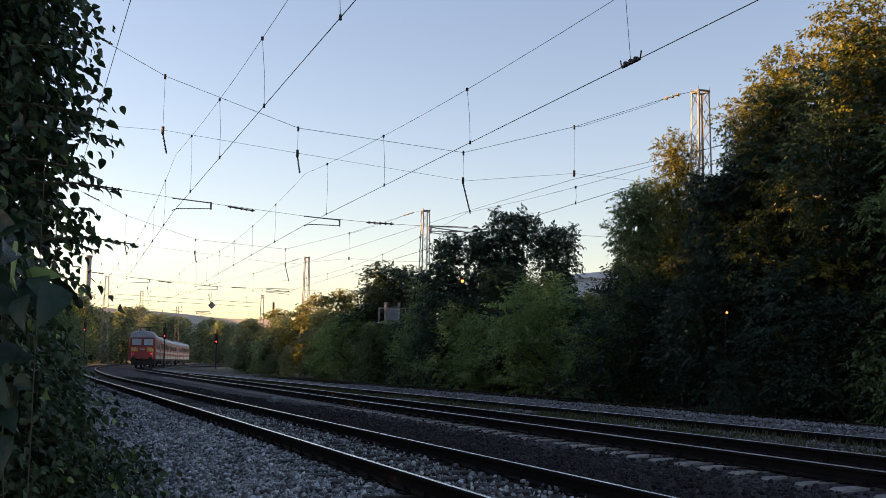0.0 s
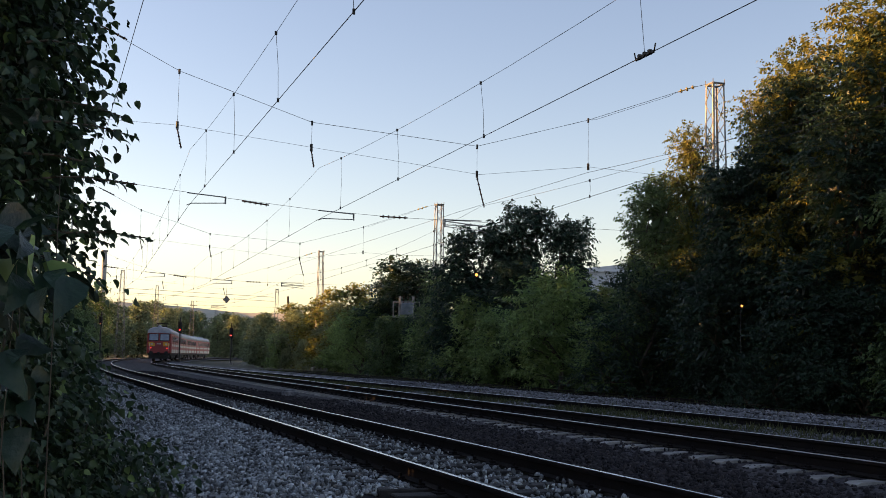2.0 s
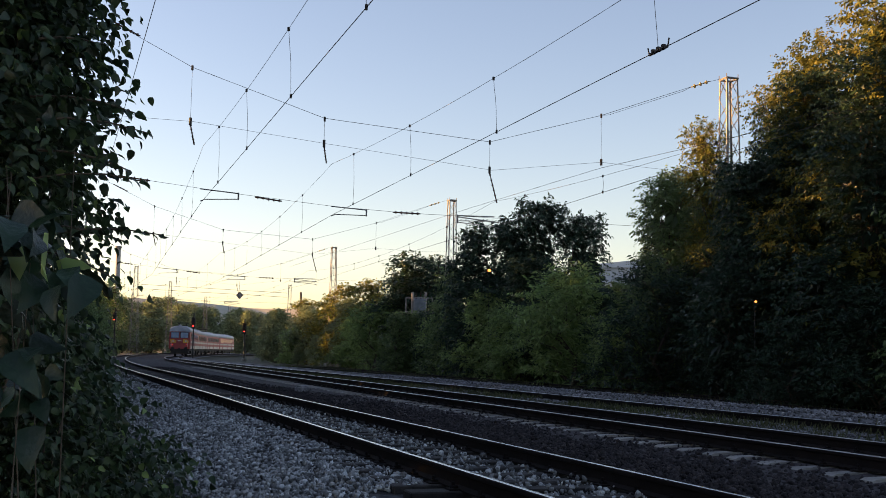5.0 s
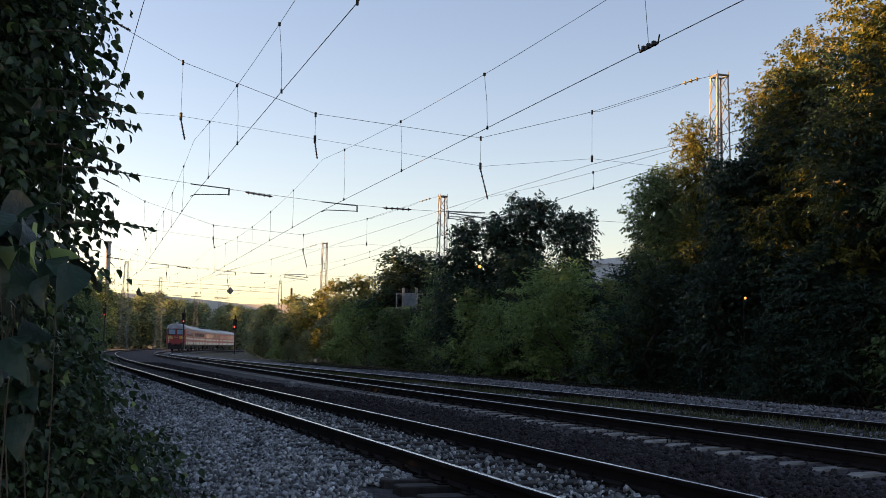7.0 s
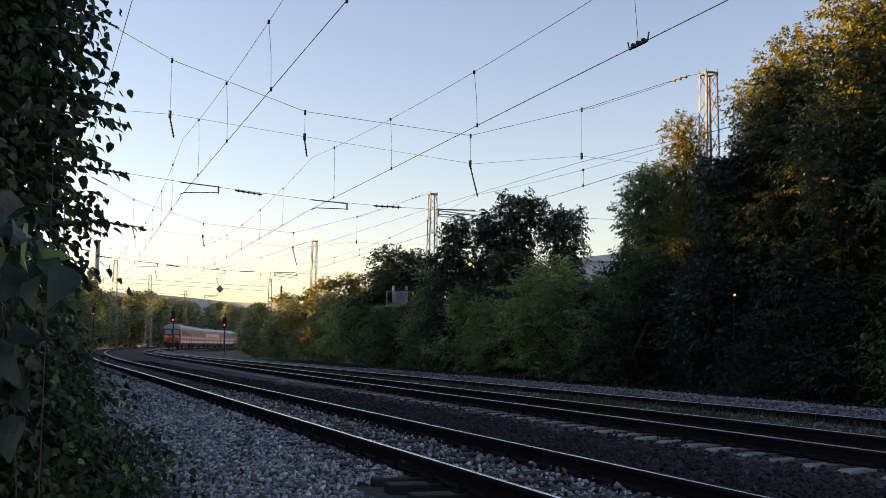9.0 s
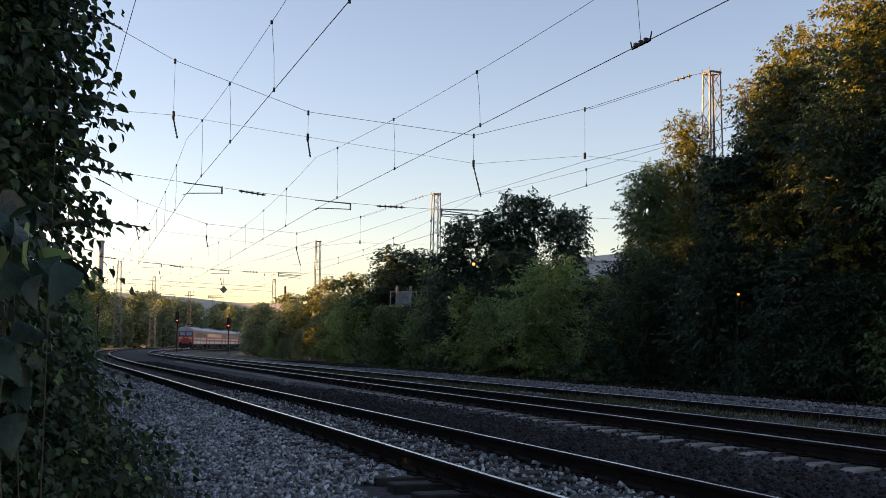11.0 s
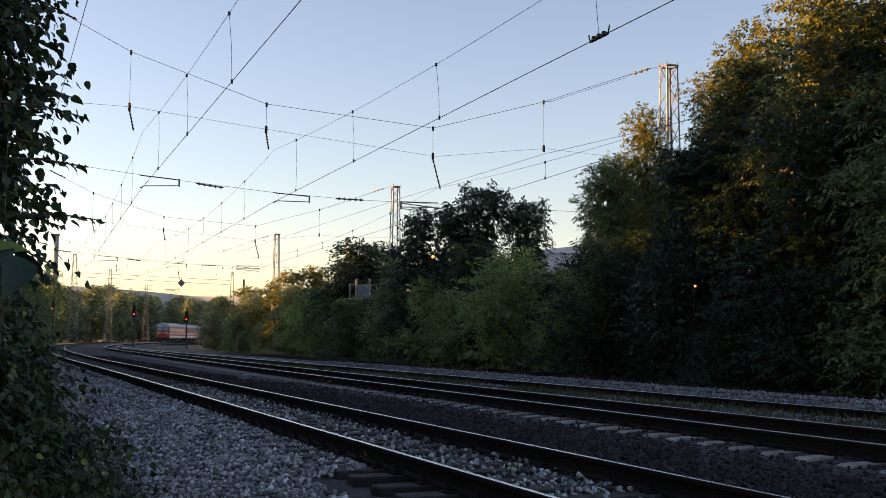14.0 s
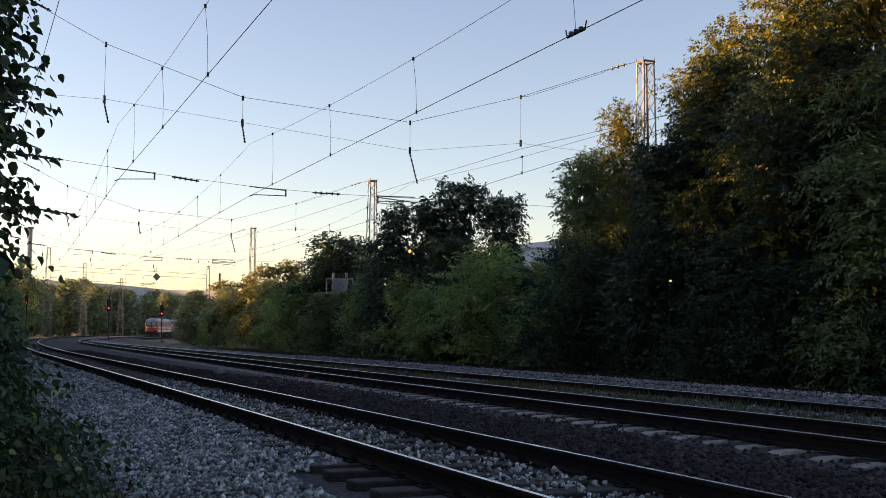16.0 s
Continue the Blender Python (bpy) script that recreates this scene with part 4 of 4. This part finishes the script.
hedge("hedge_shrub", "low green shrub at the edge of the gravel", [(-3.8, 7.9, 0.25, 0.8, 0.9, 0.85), (-3.3, 7.4, -0.3, 0.7, 0.8, 0.45)], 1200, 0.075, HM, 34)
hedge("hedge_shrub", "green shrub along the ballast shoulder", [(-4.75, 12.2, 0.3, 0.9, 1.4, 1.1), (-6.8, 18, 0.4, 1.0, 1.8, 1.2), (-9.4, 26, 0.5, 1.1, 2.4, 1.3)], 1800, 0.12, HM, 35)
hedge("hedge_shrub", "large broad leaves hanging close by at eye height", [(-0.76, 1.8, 1.32, 0.11, 0.14, 0.13), (-0.74, 1.8, 1.14, 0.12, 0.16, 0.14), (-0.82, 1.9, 0.9, 0.14, 0.2, 0.16), (-0.86, 1.9, 1.5, 0.08, 0.14, 0.12)], 32, 0.07, [(M_NEAR, 0, 0.93), (M_LEAF[3], 0.93, 1.0)], 36, 4, 0.1, stem_r=0.003)

# ---- loose stones ----
def stones(name, label, line, spans, material, seed, size=0.03):
    """Angular broken stones over the bed; spans are (o0, o1, s0, s1, per square metre, z0, z1)."""
    rng = np.random.default_rng(seed)
    C, Z = [], []
    for o0, o1, s0, s1, dens, z0, z1 in spans:
        n = int((o1 - o0) * (s1 - s0) * dens)
        s, f = rng.uniform(s0, s1, n), rng.random(n)
        o = o0 + (o1 - o0) * f
        th = np.interp(s, line.s, line.th)
        C.append(np.stack([np.interp(s, line.s, line.x) + o * np.cos(th), np.interp(s, line.s, line.y) + o * np.sin(th), z0 + (z1 - z0) * f + rng.uniform(-0.025, 0.03, n)], 1))
    C = np.concatenate(C)
    n = len(C)
    g = (1 + 5 ** 0.5) / 2
    ico = np.array([(-1, g, 0), (1, g, 0), (-1, -g, 0), (1, -g, 0), (0, -1, g), (0, 1, g), (0, -1, -g), (0, 1, -g), (g, 0, -1), (g, 0, 1), (-g, 0, -1), (-g, 0, 1)]) / 1.6
    V = ico[None] * (1 + rng.uniform(-0.3, 0.2, (n, 12, 1))) + rng.uniform(-0.22, 0.22, (n, 12, 3))
    V *= (size * np.clip(rng.lognormal(0, 0.28, (n, 1, 1)), 0.5, 1.5)) * rng.uniform(0.42, 1.45, (n, 1, 3))
    q = unit(rng.normal(0, 1, (n, 4)))
    w, x, y, z = q.T
    R = np.stack([np.stack([1 - 2 * (y * y + z * z), 2 * (x * y - w * z), 2 * (x * z + w * y)], 1), np.stack([2 * (x * y + w * z), 1 - 2 * (x * x + z * z), 2 * (y * z - w * x)], 1),
                  np.stack([2 * (x * z - w * y), 2 * (y * z + w * x), 1 - 2 * (x * x + y * y)], 1)], 1)
    V = np.einsum("nij,nkj->nki", R, V) + C[:, None]
    F = np.array([(0, 11, 5), (0, 5, 1), (0, 1, 7), (0, 7, 10), (0, 10, 11), (1, 5, 9), (5, 11, 4), (11, 10, 2), (10, 7, 6), (7, 1, 8), (3, 9, 4), (3, 4, 2), (3, 2, 6), (3, 6, 8), (3, 8, 9), (4, 9, 5), (2, 4, 11), (6, 2, 10), (8, 6, 7), (9, 8, 1)])
    ob = part(name, soup(name, V.reshape(-1, 3), (np.arange(n)[:, None, None] * 12 + F[None]).reshape(-1, 3), material), None)
    tagged(ob, label, "stones", kind="stuff")


stones("ballast_stones", "loose angular pale grey stones beside the main line", T1, [
    (-3.4, -2.9, 7, 34, 170, -0.66, -0.5), (-2.9, -2.2, 7, 22, 680, -0.5, -0.33), (-2.2, -1.6, 7, 22, 720, -0.33, -0.24), (-1.6, -0.92, 11.3, 22, 720, -0.225, -0.195), (-3.0, -2.2, 22, 36, 330, -0.52, -0.33), (-2.2, -1.6, 22, 36, 340, -0.33, -0.24), (-1.6, -0.92, 22, 36, 360, -0.215, -0.19), (-3.0, -2.2, 36, 62, 120, -0.52, -0.33), (-2.2, -0.92, 36, 62, 130, -0.29, -0.19), (-5.2, -3.1, 7, 30, 130, -0.6, -0.58),
    (-0.62, 0.62, 6, 28, 250, -0.22, -0.22), (-0.62, 0.62, 6, 30, 55, -0.165, -0.165), (-0.62, 0.62, 28, 70, 90, -0.22, -0.22), (0.9, 1.4, 6, 34, 120, -0.2, -0.22)], M_STONE, 51, 0.018)
stones("ballast_stones", "dark brown stained stones between two tracks", T1, [(1.2, 3.6, 6, 22, 430, -0.24, -0.27), (1.2, 3.6, 22, 40, 150, -0.24, -0.27), (1.2, 3.4, 40, 80, 50, -0.24, -0.27)], M_STONE_D, 52, 0.021)
stones("ballast_stones", "dark stones inside the second track", T2, [(-0.62, 0.62, 8, 34, 70, -0.22, -0.22), (-2.0, -0.9, 4, 34, 240, -0.265, -0.225), (0.9, 1.9, 10, 34, 60, -0.22, -0.26)], M_STONE_D, 53, 0.021)
stones("ballast_stones", "grey stones along the side track", T3, [(-0.62, 0.66, 12, 56, 130, -0.21, -0.12), (-2.2, -0.9, 12, 42, 60, -0.32, -0.26), (0.66, 2.0, 12, 58, 210, -0.1, -0.135), (2.0, 2.8, 12, 50, 110, -0.14, -0.25)], M_STONE_B, 54, 0.023)

# ---- an old rail half buried at the foot of the bushes ----
T4 = Line(21.3, 0.34899, -0.00007, 108.15, 0.00144)
track("track_4", T4, 95, "wood", "abandoned rusty track sunk in weeds under the bushes", (M_RAIL, M_RAIL), 14.0, 60, -0.23)

# ---- grass and weeds ----
def grass(name, label, line, spans, seed, height, mt):
    rng = np.random.default_rng(seed)
    P = []
    for o0, o1, s0, s1, n, z in spans:
        s, o = rng.uniform(s0, s1, n), rng.uniform(o0, o1, n)
        keep = np.array([noise.noise((a * 0.35, b * 0.9, seed)) > -0.12 for a, b in zip(s, o)])
        s, o = s[keep], o[keep]
        th = np.interp(s, line.s, line.th)
        P.append(np.stack([np.interp(s, line.s, line.x) + o * np.cos(th), np.interp(s, line.s, line.y) + o * np.sin(th), np.full(len(s), z)], 1))
    P = np.concatenate(P)
    d = unit(rng.normal(0, 0.45, (len(P), 3)) + [0, 0, 1])
    ob = part(name, leaves(rng, P, d, height, False, name, mt, 0.06), None)
    tagged(ob, label, "grass", kind="stuff")


grass("grass", "sparse dry grass between the second and the side track", T2, [(1.9, 3.7, 8, 90, 12000, -0.31)], 61, 0.14, M_GRASS)
grass("weeds", "low green weeds at the foot of the bushes", T3, [(4.2, 7.5, 8, 100, 14000, -0.5)], 62, 0.3, M_GRASS)
grass("weeds", "short weeds growing in the side track", T3, [(-2.1, -0.85, 10, 80, 9000, -0.27), (-0.6, 1.6, 10, 80, 2500, -0.22)], 63, 0.16, M_GRASS)
grass("weeds", "thin weeds at the edge of the gravel", T1, [(-4.2, -3.0, 4, 60, 5000, -0.62)], 64, 0.28, M_GRASS)

# ---- signals, sign, transformer, building, distance ----
M_BLACK = mat("matt_black_enamel", (0.02, 0.02, 0.02), (0.03, 0.03, 0.03), 0.6)
M_REDLIGHT = glow("red_signal_light", (1.0, 0.03, 0.02), 4.0)


def signal(x, y, z):
    root = thing("railway_signal", "black railway signal on a post showing a red light", "signal", pose(x, y, -0.4), "signals showing red")
    h = z + 0.4
    part("post", Mesh().tube([(0, 0, 0), (0, 0, h + 1.6)], 0.075, 10), M_BLACK, root)
    part("foot", Mesh().box(0, 0, 0.15, 0.5, 0.5, 0.3, bev=0.03), M_CONC, root)
    hd = part("signal_head", Mesh().box(0, -0.16, h + 0.35, 0.5, 0.14, 1.4, bev=0.06), M_BLACK, root)
    for k in range(4):
        zz = h + k * 0.32
        part("hood", Mesh().tube([(0, -0.23, zz + 0.02), (0, -0.42, zz + 0.04)], 0.13, 12, cap=False), M_BLACK, hd)
    part("lens", Mesh().tube([(0, -0.22, h), (0, -0.3, h)], 0.062, 14), M_REDLIGHT, hd, "glowing red lens")
    part("ladder", Mesh().tube([(-0.15, 0.2, 0), (-0.15, 0.2, h + 0.8)], 0.015, 5).tube([(0.15, 0.2, 0), (0.15, 0.2, h + 0.8)], 0.015, 5), M_STEEL, root)


signal(-45.9, 150.0, 4.9)
signal(-31.4, 135.0, 3.9)
signal(-25.9, 140.0, 3.4)


def diamond_sign():
    root = thing("diamond_sign", "grey diamond-shaped board hanging from a cross wire", "sign", pose(-22.6, 118.5, 7.0) @ Matrix.Scale(0.78, 4))
    part("board", Mesh().prism([(0, -0.55), (0.5, 0), (0, 0.55), (-0.5, 0)], 1, -0.02, 0.02), M_BLACK, root)
    part("face", Mesh().prism([(0, -0.42), (0.38, 0), (0, 0.42), (-0.38, 0)], 1, -0.03, -0.021), M_STEEL, root, "grey face with a dark rim")
    part("hanger", Mesh().tube([(0, 0, 0.5), (-0.15, 0, 2.0)], 0.02, 5), M_WIRE, root)


diamond_sign()


def transformer():
    root = thing("pole_transformer", "grey transformer on a railed steel platform among bushes", "transformer", pose(-1.9, 81.0, -0.6) @ Matrix.Scale(1.1, 4))
    for x in (-0.45, 0.45):
        part("post", Mesh().tube([(x, 0, 0), (x, 0, 5.6)], 0.09, 8), M_STEEL, root)
    part("platform", Mesh().box(0, 0, 4.2, 1.9, 1.2, 0.1, bev=0.02), M_STEEL, root)
    part("tank", Mesh().box(0.05, -0.05, 4.72, 0.9, 0.7, 0.85, bev=0.08), mat("light_grey_enamel", (0.16, 0.18, 0.20), (0.10, 0.12, 0.14), 0.5), root, "light grey tank")
    for x in (-0.2, 0.1, 0.4):
        m = Mesh()
        insulator(m, Vector((x, 0, 5.1)), Vector((x, 0, 5.6)), 4, 0.07, 0)
        part("bushing", m, M_INSUL, root, smooth=True)
    m = Mesh()
    for x, y in ((-0.9, -0.55), (0.9, -0.55), (0.9, 0.55), (-0.9, 0.55)):
        m.tube([(x, y, 4.2), (x, y, 5.2)], 0.022, 5)
    m.tube([(-0.9, -0.55, 5.2), (0.9, -0.55, 5.2), (0.9, 0.55, 5.2), (-0.9, 0.55, 5.2), (-0.9, -0.55, 5.2)], 0.022, 5)
    part("railing", m, M_STEEL, root)


transformer()


# Sun glints off glass behind the trees, added as glowing discs on posts.
M_GLINT = glow("orange_sun_glint_glow", (1.0, 0.36, 0.07), 0.5)


def sun_glint(x, y, z, r):
    root = thing("sun_glint", "orange sun glint among leaves, added as a glowing disc on a post", "lamp", pose(x, y, -0.6), "lit lamps among the trees")
    part("post", Mesh().tube([(0, 0.12, 0), (0, 0.12, z + 0.6)], 0.012, 8), M_BLACK, root)
    part("housing", Mesh().tube([(0, 0.1, z + 0.6), (0, -0.02, z + 0.6)], [r * 0.7, r * 1.15], 12), M_BLACK, root)
    part("lens", Mesh().tube([(0, -0.02, z + 0.6), (0, -0.05, z + 0.6), (0, -0.09, z + 0.6)], [r, r * 0.9, r * 0.3], 12), M_GLINT, root, "glowing orange disc for the sun glint")


sun_glint(2.37, 57.2, 5.45, 0.085)
sun_glint(9.15, 31.6, 2.69, 0.038)


def block():
    root = thing("concrete_block", "small grey concrete block lying between the tracks", "block", pose(-4.54, 34.85, -0.3, 0, 0, 34))
    part("body", Mesh().box(0, 0, 0.09, 0.42, 0.3, 0.24, bev=0.04), M_STONE_B, root)
    part("lid", Mesh().box(0.0, 0, 0.225, 0.34, 0.22, 0.04, bev=0.015), M_STONE_B, root, "worn flat lid")


block()


def hall():
    root = thing("industrial_hall", "pale blue-grey metal clad hall behind the trees", "building", pose(27.2, 118, -0.62, 0, 0, -10))
    m_clad = mat("pale_metal_cladding", (0.55, 0.60, 0.66), (0.48, 0.53, 0.6), 0.5, scale=0.4)
    part("wall", Mesh().box(0, 0, 5.4, 22, 14, 10.8), m_clad, root)
    part("roof", Mesh().prism([(-11.4, 10.8), (11.4, 10.8), (11.4, 11.05), (0, 12.2), (-11.4, 11.05)], 1, -7.4, 7.4), m_clad, root, "low pitched metal roof")
    for i in range(44):
        part("cladding_rib", Mesh().box(-10.75 + i * 0.5, -7.03, 5.4, 0.12, 0.05, 10.7), m_clad, root)
    for i in range(5):
        w = part("window", Mesh().box(-8.8 + i * 4.4, -7.03, 4.2, 2.6, 0.1, 1.6), M_STEEL, root)
        part("pane", Mesh().box(-8.8 + i * 4.4, -7.06, 4.2, 2.4, 0.1, 1.4), M_PANE, w)


hall()


def chimney():
    root = thing("chimney", "thick weathered concrete chimney behind far trees", "chimney", pose(-73.6, 241.0, -0.6))
    part("shaft", Mesh().tube([(0, 0, 0), (0, 0, 24)], [0.65, 0.5], 16), M_CONC, root, smooth=True)
    part("cap", Mesh().tube([(0, 0, 24), (0, 0, 24.4)], 0.7, 16), M_CONC, root)


chimney()


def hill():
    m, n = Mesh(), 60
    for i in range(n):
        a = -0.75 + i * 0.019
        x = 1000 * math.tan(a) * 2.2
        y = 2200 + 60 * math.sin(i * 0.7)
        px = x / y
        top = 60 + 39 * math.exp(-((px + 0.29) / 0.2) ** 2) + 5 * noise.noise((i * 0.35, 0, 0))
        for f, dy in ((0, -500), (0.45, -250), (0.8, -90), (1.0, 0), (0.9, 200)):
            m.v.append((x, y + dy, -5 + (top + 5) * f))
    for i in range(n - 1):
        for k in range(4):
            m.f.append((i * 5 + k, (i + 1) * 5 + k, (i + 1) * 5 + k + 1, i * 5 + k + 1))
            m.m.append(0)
    # the hillside colour is lightened to hold the haze
    tagged(part("hill_backdrop", m, mat("haze_toned_hillside", (0.46, 0.42, 0.34), (0.36, 0.34, 0.27), 1.0, scale=0.01), smooth=True), "hazy low hill on the horizon", "hill", kind="structure")


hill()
lattice_mast(-27.1, 188.0, 13.0, 0.9, 0.5, 5, "tall tapered steel lattice mast far down the line")


def wooden_pole(x, y, h):
    root = thing("wooden_pole", "dark wooden pole rising above far bushes", "pole", pose(x, y, -0.62))
    part("shaft", Mesh().tube([(0, 0, 0), (0.03, 0, h * 0.5), (0, 0, h)], [0.24, 0.21, 0.17], 10), M_BARK, root, smooth=True)
    part("cap", Mesh().tube([(0, 0, h), (0, 0, h + 0.08)], [0.19, 0.1], 10), M_STEEL, root, "metal cap")


wooden_pole(-23.2, 173.5, 11.0)
for z0, z1 in ((12.9, 11.9), (12.1, 11.1)):
    tagged(part("far_cross_wire", Mesh().tube([(-57.6, 200, z0), (-30, 205, z1)], 0.03, 5), M_WIRE), "dark cross wire far down the line", "wire", group="far cross wires")


# ---- the train drives away ----
def motions():
    for i, car in enumerate(CARS):
        rows = []
        for k in range(17):
            s = 126.0 + 4.0 * k + 0.33 * k * k - 0.62 * max(0, k - 12) ** 2 + 12.5 + i * 25.2
            a, b = T2.at(s - 8.6), T2.at(s + 8.6)
            p = (a + b) / 2
            rows.append((float(k), pose(p.x, p.y, 0, 0, 0, math.degrees(math.atan2(-(b.x - a.x), b.y - a.y)))))
        walk(car, rows)


motions()
